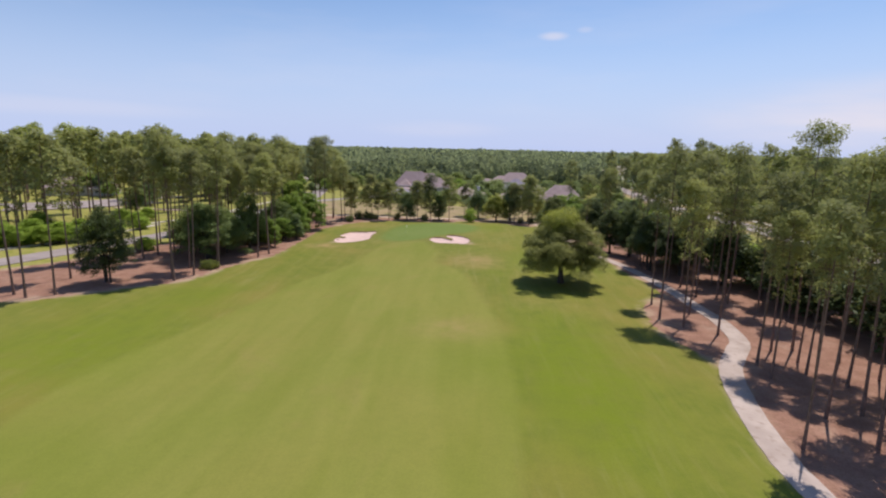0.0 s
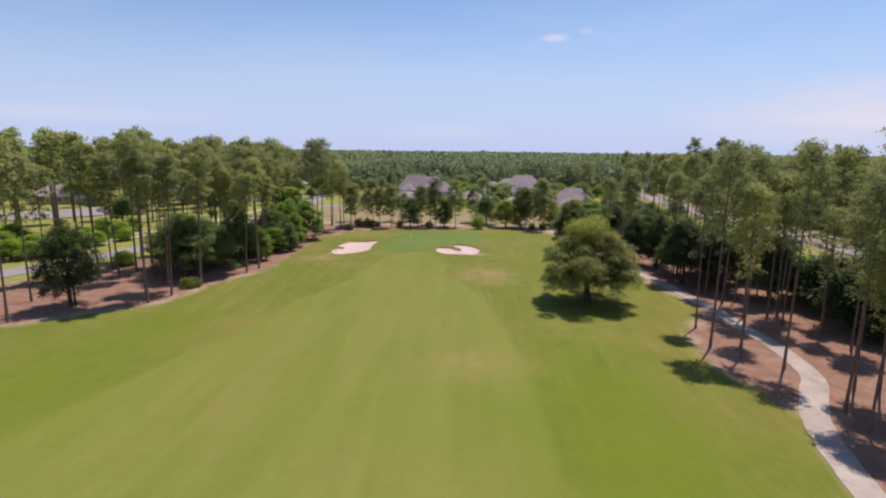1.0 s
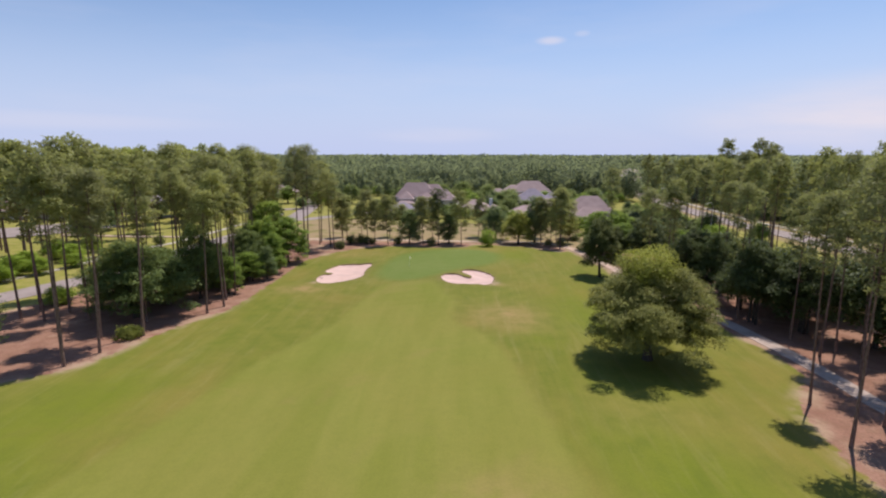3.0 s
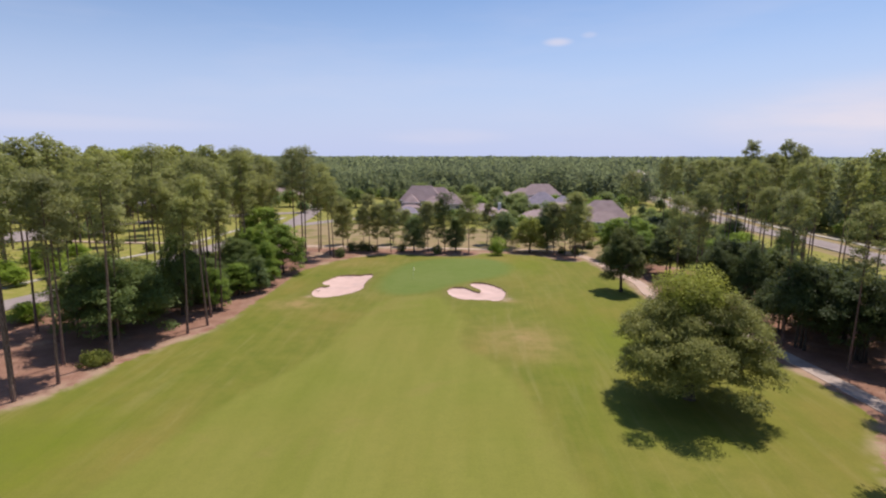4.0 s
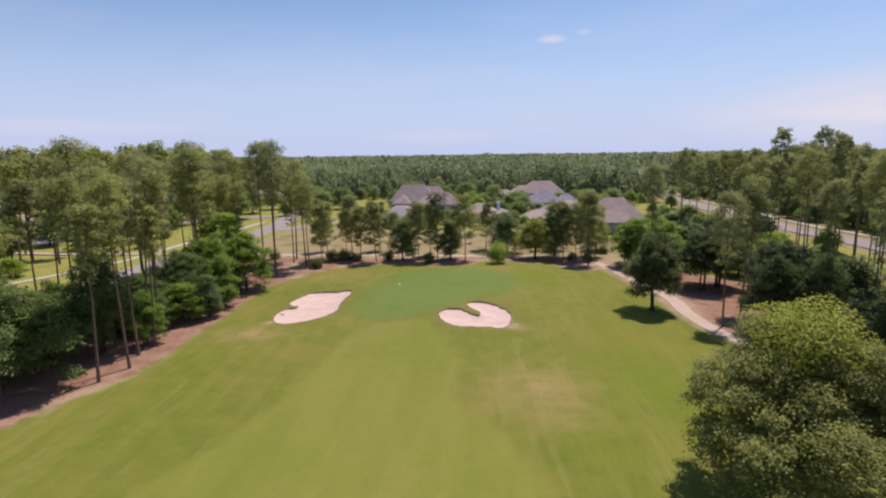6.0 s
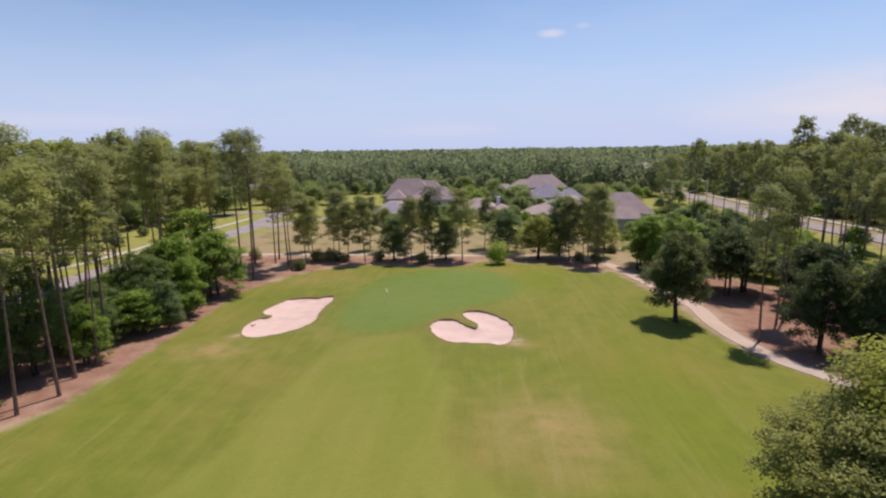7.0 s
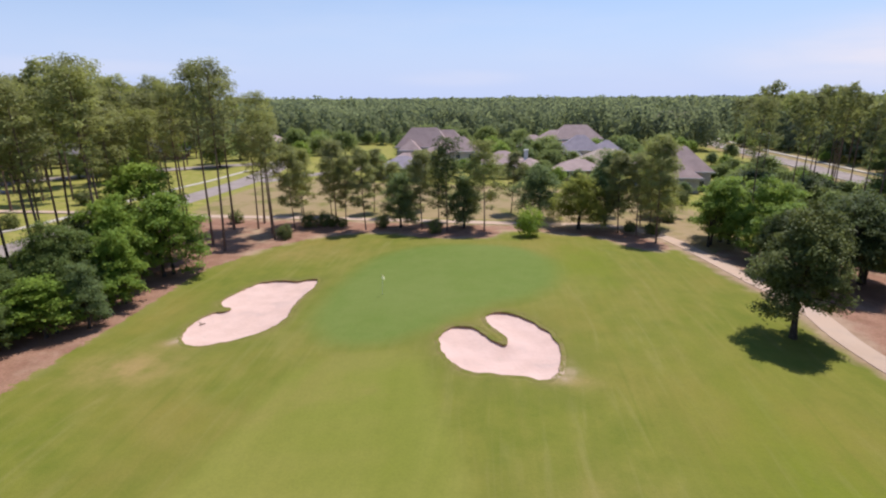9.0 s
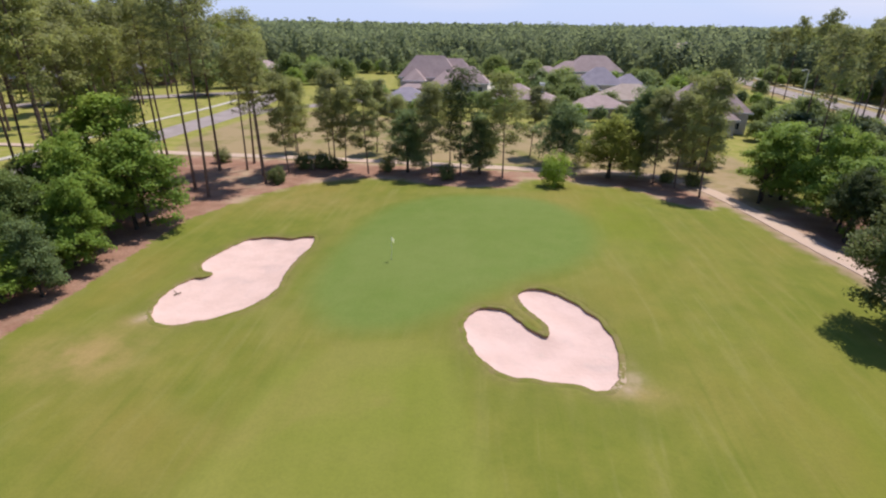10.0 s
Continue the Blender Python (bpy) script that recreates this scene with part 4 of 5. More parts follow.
# tall pines (25 m), five shapes, the first of each in its place
TALL = "tall thin pine with a bare trunk and ragged crown"
PINE_PLACES = [(-54.1, 52.4, 1.0), (-51.5, 51.2, 0.97), (-49.2, 52.9, 1.04), (-53.2, 61.0, 0.95), (-38.6, 61.6, 1.0), (-39.6, 62.6, 0.88), (-37.5, 64.9, 1.0),
               (-40.4, 69.1, 0.97), (-36.2, 70.1, 1.04), (-38.7, 74.8, 0.92), (-33.2, 78.5, 0.93), (-32.5, 81.6, 0.94), (-33.6, 84.8, 0.86), (-33.4, 87.2, 0.8),
               (-34.6, 87.8, 0.95), (-35.3, 91.0, 0.9), (-50.6, 78.3, 1.0), (-46.2, 75.4, 0.95), (-51.7, 84.1, 1.02), (-51.0, 74.5, 0.9), (-54.8, 75.5, 1.0),
               (-47.2, 79.3, 0.93), (-35.1, 121.2, 1.0), (-32.2, 118.7, 0.98), (-36.2, 129.1, 1.04), (-32.8, 129.6, 0.86), (-33.4, 133.0, 0.9),
               (-29.9, 127.3, 0.82), (-28.4, 124.2, 0.75), (-41.6, 115.6, 1.08), (-38.6, 107.6, 1.0), (-39.2, 118.2, 0.98), (-42.3, 121.4, 1.04), (-44.8, 93.6, 1.08), (-49.5, 111.5, 0.92), (-44.7, 106.2, 0.9), (-43.4, 102.4, 0.95), (-48.2, 115.3, 0.94), (-46.2, 109.0, 0.9), (-51.8, 118.0, 0.95), (-41.5, 97.0, 0.95), (-46.5, 99.0, 1.0), (-50.0, 104.0, 0.95), (-40.0, 110.0, 1.0), (-45.0, 118.0, 1.05), (-41.0, 126.0, 0.95), (-47.0, 124.0, 0.92),
               (25.6, 55.5, 0.9), (24.2, 49.2, 0.92), (29.0, 52.5, 0.94), (26.2, 47.2, 0.9), (29.2, 45.5, 0.92), (28.8, 37.4, 1.0), (32.6, 41.8, 0.93),
               (33.4, 38.8, 0.9), (34.9, 42.2, 1.0), (32.5, 36.2, 0.9), (23.9, 22.8, 0.88), (34.4, 33.8, 1.0), (32.0, 28.7, 0.95), (29.5, 23.8, 1.0),
               (31.6, 78.5, 0.9), (33.6, 61.2, 0.95), (36.3, 61.4, 1.0), (37.8, 62.0, 0.94), (25.6, 92.2, 0.90), (28.1, 121.8, 0.86), (57.6, 162.0, 0.95), (62.0, 165.5, 0.95), (47.5, 160.0, 1.0), (50.0, 152.0, 0.9), (56.0, 153.0, 0.92), (53.5, 139.0, 0.98), (56.0, 140.5, 0.9), (59.0, 136.0, 0.95), (47.0, 133.0, 0.9), (63.5, 147.0, 0.92), (66.0, 178.0, 0.9), (43.5, 143.0, 0.85), (31.3, 98.4, 0.92), (30.2, 97.6, 0.86),
               (62.0, 140.0, 1.05), (65.5, 143.0, 1.08), (69.0, 146.0, 1.1), (66.0, 138.0, 1.05), (70.0, 141.0, 1.08), (72.0, 147.5, 1.1), (64.0, 133.0, 1.0), (62.9, 149.8, 1.1), (60.8, 149.0, 0.9), (64.5, 151.5, 1.0),
               (64.9, 169.0, 0.95), (67.0, 171.5, 0.95), (69.5, 176.0, 0.9), (66.9, 166.3, 0.96), (71.0, 219.0, 0.95), (72.5, 216.0, 1.0), (69.0, 222.0, 0.9)]
pine_kinds = [tree_kind("pine_tree", pine_mesh(11 + i, 24.6, cf, sp, 66, masses=nm, blade=0.24, lump=0.34, slim=0.24), label=TALL, category="pine tree", group="tall pines round the hole")
              for i, (cf, sp, nm) in enumerate(((0.63, 2.5, 27), (0.46, 2.8, 38), (0.66, 2.5, 25), (0.51, 2.8, 35), (0.65, 2.7, 26)))]
rear_pines = [tree_kind("pine_tree", pine_mesh(36 + i, 24.6, cf, sp, 34, masses=30, blade=0.34, lump=0.36, slim=0.34), label="tall thin pine deep in the pine wood", category="pine tree", group="tall pines round the hole")
              for i, (cf, sp) in enumerate(((0.52, 2.6), (0.57, 2.5)))]
used = set()


def plant_pine(px, py, s):
    if px > 42 or px < -48:
        k = rnd.randrange(2)
        turn, tall = rnd.uniform(0, 6.28), rnd.uniform(0.90, 1.06)
        if px > 0:
            s, tall = s * 0.84, tall * 1.19
        if 20 + k not in used:
            used.add(20 + k)
            return first(rear_pines[k], px, py, turn, s, tall)
        return stand(rear_pines[k], px, py, turn, s, tall)
    k = rnd.choice((0, 2, 4)) if px < 0 and py < 90 else rnd.choice((1, 3)) if px < 0 else rnd.choice((0, 1, 3))
    turn, tall = rnd.uniform(0, 6.28), rnd.uniform(0.90, 1.06)
    if px > 0:
        s, tall = s * 0.86, tall * 1.16
    if k not in used:
        used.add(k)
        return first(pine_kinds[k], px, py, turn, s, tall)
    return stand(pine_kinds[k], px, py, turn, s, tall)


for px, py, s in PINE_PLACES:
    plant_pine(px, py, s * (1.07 if px < -45 and py > 70 else 0.95 if px < -45 else 1.0))


def scatter(n, inside, gap, taken, tries=60):
    out = []
    for _ in range(n):
        for _ in range(tries):
            p = inside()
            if all((p[0] - q[0]) ** 2 + (p[1] - q[1]) ** 2 > gap ** 2 for q in taken):
                taken.append(p)
                out.append(p)
                break
    return out


taken = [(p, q) for p, q, _ in PINE_PLACES]


def road_x(line, y):
    pts = np.array(line)
    return float(np.interp(y, pts[:, 1], pts[:, 0]))


def west_strip():
    y = rnd.uniform(66, 131)
    x0 = road_x(ROAD_W, y) + 5.5
    return (rnd.uniform(x0, -38.5 if y < 112 else -40), y)


for px, py in scatter(18, west_strip, 2.4, taken):
    plant_pine(px, py, rnd.uniform(0.82, 1.0))


def west_far():
    y = rnd.uniform(70, 235)
    return (road_x(ROAD_W, y) - rnd.uniform(18, 90), y)


far_spots = [(px, py, rnd.uniform(0.85, 1.08)) for px, py in scatter(165, west_far, 3.6, taken)]
far_spots = [q for q in far_spots if (q[0] + 113) ** 2 + (q[1] - 147) ** 2 > 19 ** 2 and (q[0] + 136) ** 2 + (q[1] - 170) ** 2 > 12 ** 2]


def east_wood():
    y = rnd.uniform(8, 135)
    return (rnd.uniform(36 if y < 118 else 44, 66), y)


def east_edge():
    y = rnd.uniform(18, 74)
    x0 = road_x(CART, y) + 2.0
    return (rnd.uniform(x0, x0 + 12), y)


for px, py in scatter(15, east_edge, 2.0, taken):
    plant_pine(px, py, rnd.uniform(0.80, 0.98))
for px, py, s in ((31.2, 20.6, 0.95), (28.6, 27.6, 0.9), (30.4, 31.4, 0.92), (35.2, 24.4, 1.0), (33.6, 18.2, 0.95), (36.8, 29.6, 0.95), (38.4, 35.6, 0.9), (33.0, 13.4, 0.95), (37.2, 20.2, 1.0)):
    if all((px - q[0]) ** 2 + (py - q[1]) ** 2 > 2.2 for q in taken):
        taken.append((px, py))
        plant_pine(px, py, s)
for px, py in scatter(50, east_wood, 2.8, taken):
    plant_pine(px, py, rnd.uniform(0.84, 1.06))


def east_far():
    y = rnd.uniform(60, 290)
    return (road_x(ROAD_E, y) + rnd.uniform(14, 36), y)


far_spots += [(px, py, rnd.uniform(0.75, 0.95)) for px, py in scatter(70, east_far, 4.0, taken)]


def far_pine_belt(spots):
    """The pines beyond the streets, too far to pick apart: bare trunks and ragged crowns in one mesh."""
    rng = np.random.default_rng(55)
    shapes = []
    for i, (cf, sp, leaf_slot) in enumerate(((0.55, 3.0, 1), (0.52, 3.3, 2), (0.58, 3.0, 1))):
        trunk_me, crown_me = pine_mesh(31 + i, 24.8, cf, sp, 26, masses=30, blade=0.42, lump=0.37, slim=0.36)
        co = np.empty(len(crown_me.vertices) * 3, np.float32)
        crown_me.vertices.foreach_get("co", co)
        shapes.append((co.reshape(-1, 3), leaf_slot))
        bpy.data.meshes.remove(trunk_me)
        bpy.data.meshes.remove(crown_me)
    ring = np.array([(math.cos(q * math.pi / 3), math.sin(q * math.pi / 3)) for q in range(7)])
    verts, slots = [], []
    for px, py, size in spots:
        co, leaf_slot = shapes[rng.integers(0, 3)]
        turn, tall = rng.uniform(0, 6.28), size * rng.uniform(0.94, 1.05)
        turned = np.stack([co[:, 0] * math.cos(turn) - co[:, 1] * math.sin(turn), co[:, 0] * math.sin(turn) + co[:, 1] * math.cos(turn)], 1) * size
        foot = on_ground(px, py, -0.06)
        verts.append(np.c_[turned + np.array(foot)[:2], co[:, 2] * tall + foot.z])
        slots.append(np.full(len(co) // 4, leaf_slot))
        stem = []
        for q in range(6):
            for (ra, za), (rb, zb) in (((0.26, 0.0), (0.18, 11.0)), ((0.18, 11.0), (0.05, 23.5))):
                for k, r, z in ((q, ra, za), (q + 1, ra, za), (q + 1, rb, zb), (q, rb, zb)):
                    stem.append((foot.x + ring[k, 0] * r, foot.y + ring[k, 1] * r, foot.z + z * tall))
        verts.append(np.array(stem))
        slots.append(np.zeros(12, int))
    me = mesh_fast("far_pines", np.concatenate(verts), 4, PINE_BARK)
    me.materials.append(PINE_LEAF)
    me.materials.append(SUNNY_PINE)
    me.polygons.foreach_set("material_index", np.concatenate(slots).astype(np.int32))
    return tagged(new("far_pines", me), "belt of tall thin pines on the lawns beyond the streets", "pine trees", kind="stuff")


far_pine_belt(far_spots)

# young pines behind the green
YOUNG = "slender young pine with an open crown behind the green"
young_kinds = [tree_kind("pine_tree", pine_mesh(40 + i, 13.6, 0.24, sp, 84, masses=44, blade=0.21, slim=0.22, lump=0.30, dome=False), label=YOUNG, category="pine tree", group="young pines behind the green")
               for i, sp in enumerate((2.4, 2.7, 3.0))]
for i, (px, py, s) in enumerate([(-27.6, 129.3, 1.0), (-27.7, 133.6, 0.92), (-23.2, 134.0, 1.0), (-17.8, 129.5, 0.95), (-10.2, 129.4, 0.97), (-1.9, 128.4, 1.0),
                                 (15.3, 128.6, 0.9), (19.3, 133.3, 0.92), (19.8, 130.8, 1.0), (18.4, 122.9, 1.08), (-25.4, 139.5, 0.8), (-8.4, 134.5, 0.85), (-21.0, 131.6, 0.85), (17.2, 127.0, 0.95), (-30.5, 140.5, 0.8), (-19.0, 141.0, 0.85), (-15.6, 138.6, 0.75), (-12.0, 143.0, 0.8), (2.2, 140.5, 0.8), (16.8, 139.5, 0.85), (22.0, 133.5, 0.8)]):
    if i < 3:
        first(young_kinds[i], px, py, i * 1.3, s)
    else:
        stand(young_kinds[i % 3], px, py, i * 1.9, s)
cedar = tree_kind("cedar_tree", pine_mesh(71, 14.2, 0.10, 2.3, 42, masses=42, blade=0.23, leaf=DARK_LEAF, dome=False), label="dark narrow conifer behind the green", category="conifer tree")
first(cedar, -6.8, 129.0)

# lone oak on the fairway's edge
oak = tree_kind("oak_tree", broad_mesh(3, 12.0, 15.4, 1.25, OAK_LEAF, 130000, 0.088, lobes=24, flat=0.7, ragged=0.14, many=17, belly=0.33, curve=0.95), label="broad spreading oak standing alone on the grass", category="oak tree")
# a cap of paler yellow-green leaves round the crown's top
top_rng = np.random.default_rng(4)
top_c = top_rng.normal(size=(9500, 3))
top_c /= np.linalg.norm(top_c, axis=1)[:, None]
top_to = top_c + np.array([0, 0, 0.5])
top_c = top_c * top_rng.uniform(0.45, 1.15, (9500, 1)) * np.array([3.0, 2.8, 2.2]) * np.array([[1 + 0.35 * noise.noise(Vector((q * 1.6).tolist()))] for q in top_c]) + np.array([0.2, 0.6, 10.8])
part("new_growth", mesh_fast("new_growth", cards(top_rng, top_c, 0.10, 0.06, top_to, 0.9), 4, TOP_LEAF), oak, "yellow-green leaves on the crown's top")
first(oak, 15.5, 62.6, 0.6, 1.05, 0.91)
oak_two = tree_kind("oak_tree", broad_mesh(8, 11.6, 8.6, 1.7, OLIVE_LEAF, 26000, 0.125, lobes=17, flat=0.5, ragged=0.2), label="grey-green oak with a rounded crown beside the cart path", category="oak tree")
first(oak_two, 19.6, 96.3, 1.0, 0.95, 1.03)

# dense broadleaf trees
DENSE = "dense dark broadleaf tree on pine straw"
dense_kinds = [tree_kind("broadleaf_tree", broad_mesh(20 + i, 10.0, w, low, leaf, 21000, 0.125, lobes=22, stems=st, flat=0.5, ragged=0.42, many=17), label=DENSE, category="tree", group="dark broadleaf trees")
               for i, (w, st, low, leaf) in enumerate(((9.0, 2, 1.3, MID_LEAF), (8.4, 3, 2.6, DARK_LEAF), (10.2, 3, 1.1, DEEP_LEAF), (9.4, 4, 2.3, DARK_LEAF), (9.6, 3, 1.2, DARK_LEAF)))]
rear_kinds = [tree_kind("broadleaf_tree", broad_mesh(25 + i, 10.0, w, 0.9, DARK_LEAF, 3400, 0.30, lobes=9), label="dense dark broadleaf tree deep in the pine wood", category="tree", group="dark broadleaf trees")
              for i, w in enumerate((9.0, 8.0))]
rear_used = []
DENSE_PLACES = [(-42.5, 86.0, 1.0, 0.85), (32.6, 77.0, 1.05, 1.1), (-44.5, 80.5, 1.15, 0.9), (36.4, 74.0, 1.1, 1.0), (29.8, 90.4, 0.85, 1.2), (-46.6, 59.4, 1.12, 1.12), (-40.6, 76.6, 1.25, 0.88), (-40.3, 82.2, 0.85, 0.95), (-40.5, 106.0, 0.7, 0.9), (-42.0, 114.5, 0.8, 0.9), (-37.4, 85.4, 0.62, 2.0), (-38.5, 105.0, 0.6, 1.5), (-36.4, 91.4, 0.5, 1.1), (-39.5, 96.0, 0.7, 0.9), (-41.5, 100.0, 0.6, 0.8), (-40.0, 91.0, 0.6, 0.85), (-38.0, 97.5, 0.5, 0.9), (-37.0, 100.5, 0.75, 1.2),
                (41.0, 69.5, 1.0, 1.1), (33.8, 82.9, 0.75, 0.9), (38.6, 79.5, 1.05, 1.0), (32.8, 88.7, 0.9, 1.2),
                (30.4, 108.4, 0.95, 0.95), (33.5, 111.0, 0.95, 0.9), (37.2, 104.0, 0.95, 0.85), (41.0, 110.4, 0.9, 0.75), (26.2, 111.8, 0.6, 1.1), (38.0, 138.5, 1.1, 0.55),
                (44.5, 156.0, 1.1, 0.5), (50, 148, 1.1, 0.5), (43, 126, 1.0, 0.7), (40, 95, 1.0, 0.85), (40, 85, 1.0, 0.85), (44, 56, 1.0, 0.9), (46, 80, 1.1, 0.75), (47, 116, 1.0, 0.6), (45.5, 43.5, 1.0, 0.9), (45, 32, 1.0, 0.9), (46.0, 48.5, 0.9, 0.8), (44.5, 53.5, 0.9, 0.8), (43.5, 58.0, 0.9, 0.85), (45.0, 64.5, 0.9, 0.9), (45.5, 28.0, 0.9, 0.8), (47.0, 37.0, 0.9, 0.8), (48, 50, 1.0, 0.85), (50, 26, 1.0, 0.85), (46, 20, 1.0, 0.8), (44.5, 12, 0.9, 0.8), (49, 60, 1.0, 0.9), (52, 40, 1.0, 0.85)]
for i, (px, py, s, tall) in enumerate(DENSE_PLACES):
    if i < 5:
        first(dense_kinds[i], px, py, i * 0.9, s, tall)
    elif px > 37.9:
        if len(rear_used) < 2:
            first(rear_kinds[len(rear_used)], px, py, i * 1.7, s, tall)
            rear_used.append(i)
        else:
            stand(rear_kinds[i % 2], px, py, i * 1.7, s, tall)
    else:
        stand(dense_kinds[(4 if py < 65 else 2 if py < 100 else (0, 2)[i % 2]) if px < 0 else 4 if 85 < py < 92 else (1, 3)[i % 2]], px, py, i * 1.7, s, tall)
FRESH = "bright green young broadleaf tree at the straw bed's edge"
fresh_kinds = [tree_kind("broadleaf_tree", broad_mesh(50 + i, 7.0, w, 0.7, FRESH_LEAF, 10500, 0.115, lobes=15, stems=2, flat=0.24, ragged=0.7, many=13), label=FRESH, category="tree", group="young broadleaf trees")
               for i, w in enumerate((5.2, 4.6))]
fresh_far = tree_kind("broadleaf_tree", broad_mesh(54, 7.0, 5.0, 0.5, LIME_LEAF, 2600, 0.21, lobes=10, ragged=0.5), label="small bright green tree beyond the pines", category="tree", group="young broadleaf trees")
fresh_far_used = []
FRESH_PLACES = [(-33.2, 109.6, 1.55, 0.95), (-35.6, 105.2, 1.4, 1.05), (-34.8, 95.3, 0.8, 0.68), (-33.2, 101.4, 0.8, 0.95), (-34.4, 87.6, 0.5, 1.3),
                (-37.5, 92.8, 0.7, 0.7), (-38.2, 113.6, 1.35, 0.95), (24.9, 122.4, 1.05, 0.85), (27.3, 125.4, 1.1, 0.85), (28.5, 118.5, 1.1, 0.9),
                (27.6, 114.0, 0.9, 0.9), (40, 118, 1.2, 0.8), (53, 134, 1.1, 0.7), (56.5, 137, 1.0, 0.7), (50, 129, 1.0, 0.7), (47, 40, 1.2, 0.9), (41, 25, 1.2, 0.9), (43.5, 22, 1.1, 0.9), (46, 70, 1.2, 0.9), (-49, 88, 0.7, 0.7), (-46, 104, 0.9, 0.7), (-47, 110, 0.9, 0.7), (-55, 82, 0.7, 0.6), (-74, 86, 0.75, 0.7), (-77, 90, 0.8, 0.75), (-73, 93, 0.7, 0.7), (-80, 85, 0.8, 0.7), (-84, 92, 0.9, 0.7), (-71.5, 99, 0.7, 0.7), (-78, 97, 0.8, 0.7), (-88, 88, 0.9, 0.7), (-82, 79, 0.8, 0.7), (-90, 80, 0.9, 0.7), (-70, 105, 0.7, 0.6), (-76, 84, 0.8, 0.8), (-72, 88.5, 0.75, 0.75), (-79.5, 81.5, 0.85, 0.8), (-75, 88, 0.8, 0.85), (-80.5, 87.5, 0.9, 0.85), (-84.5, 84.5, 0.9, 0.8), (-86, 96, 1.0, 0.8), (-74.5, 97.5, 0.8, 0.75), (-77, 103, 0.8, 0.7), (-74, 110, 0.8, 0.7), (-79, 112, 0.9, 0.7), (-77, 119, 0.8, 0.7)]
for i, (px, py, s, tall) in enumerate(FRESH_PLACES):
    if i < 2:
        first(fresh_kinds[i], px, py, i * 0.9, s, tall)
    elif px > 36 or px < -44:
        if not fresh_far_used:
            first(fresh_far, px, py, i * 1.7, s, tall)
            fresh_far_used.append(i)
        else:
            stand(fresh_far, px, py, i * 1.7, s, tall)
    else:
        stand(fresh_kinds[i % 2], px, py, i * 1.7, s, tall)
# small oaks behind the green
small = tree_kind("oak_tree", broad_mesh(61, 9.0, 6.2, 0.7, BLUE_LEAF, 10500, 0.14, lobes=14, belly=0.22, ragged=0.35), label="small dark round oak behind the green", category="oak tree", group="small oaks behind the green")
first(small, -13.2, 130.6)
stand(small, -4.5, 130.4, 2.0, 0.95, 1.0)
stand(small, 14.4, 132.5, 4.0, 1.1, 1.25)
stand(small, -32.4, 96.8, 1.0, 0.60, 1.2, "small pale-leaved tree at the straw bed's edge", "young broadleaf trees")
wide = tree_kind("oak_tree", broad_mesh(62, 8.8, 9.2, 0.8, PALE_LEAF, 13000, 0.15, lobes=15, belly=0.22), label="olive-green spreading oak behind the green", category="oak tree", group="small oaks behind the green")
first(wide, 10.6, 130.4, 0.5)
hazy = tree_kind("oak_tree", broad_mesh(63, 9.2, 9.6, 0.7, BLUE_LEAF, 12500, 0.15, lobes=14, belly=0.22), label="grey-green bushy oak behind the green", category="oak tree", group="small oaks behind the green")
first(hazy, 6.0, 136.0, 2.5, 1.0, 1.05)
stand(wide, 23.5, 139, 1.5, 0.8, 0.9)

# shrubs
shrub = tree_kind("shrub", bush_mesh(80, 2.4, 2.6, OLIVE_LEAF, 1800, 0.13), ("stems", "foliage"), "low dark shrub on the straw bed", "shrub", "shrubs behind the green")
SHRUBS = [(-27.2, 124.6, 0.9), (-26.2, 131.0, 1.1), (-24.2, 131.8, 1.1), (-22.8, 131.6, 0.9), (-15.8, 131.0, 0.9), (-8.2, 127.4, 1.0), (19.4, 128.0, 0.9), (-37.6, 133.0, 1.0), (17.0, 129.5, 0.8),
          (-21.5, 131.4, 0.7), (24.0, 136.0, 0.9), (30.5, 150, 1.2), (-68, 128, 1.2), (-71, 146, 1.4), (-74, 160, 1.2)]
for i, (px, py, s) in enumerate(SHRUBS):
    if i == 0:
        first(shrub, px, py, 0, s)
    else:
        stand(shrub, px, py, i * 1.1, s)
bright = tree_kind("shrub", bush_mesh(81, 4.4, 3.7, LIME_LEAF, 4200, 0.13), ("stems", "foliage"), "bright lime-green bush behind the green", "shrub")
first(bright, 3.7, 125.2)
palm = tree_kind("shrub", bush_mesh(82, 1.6, 3.2, PALE_LEAF, 2400, 0.13), ("stems", "foliage"), "low yellow-green shrub at the straw bed's edge", "shrub")
first(palm, -37.4, 69.4)

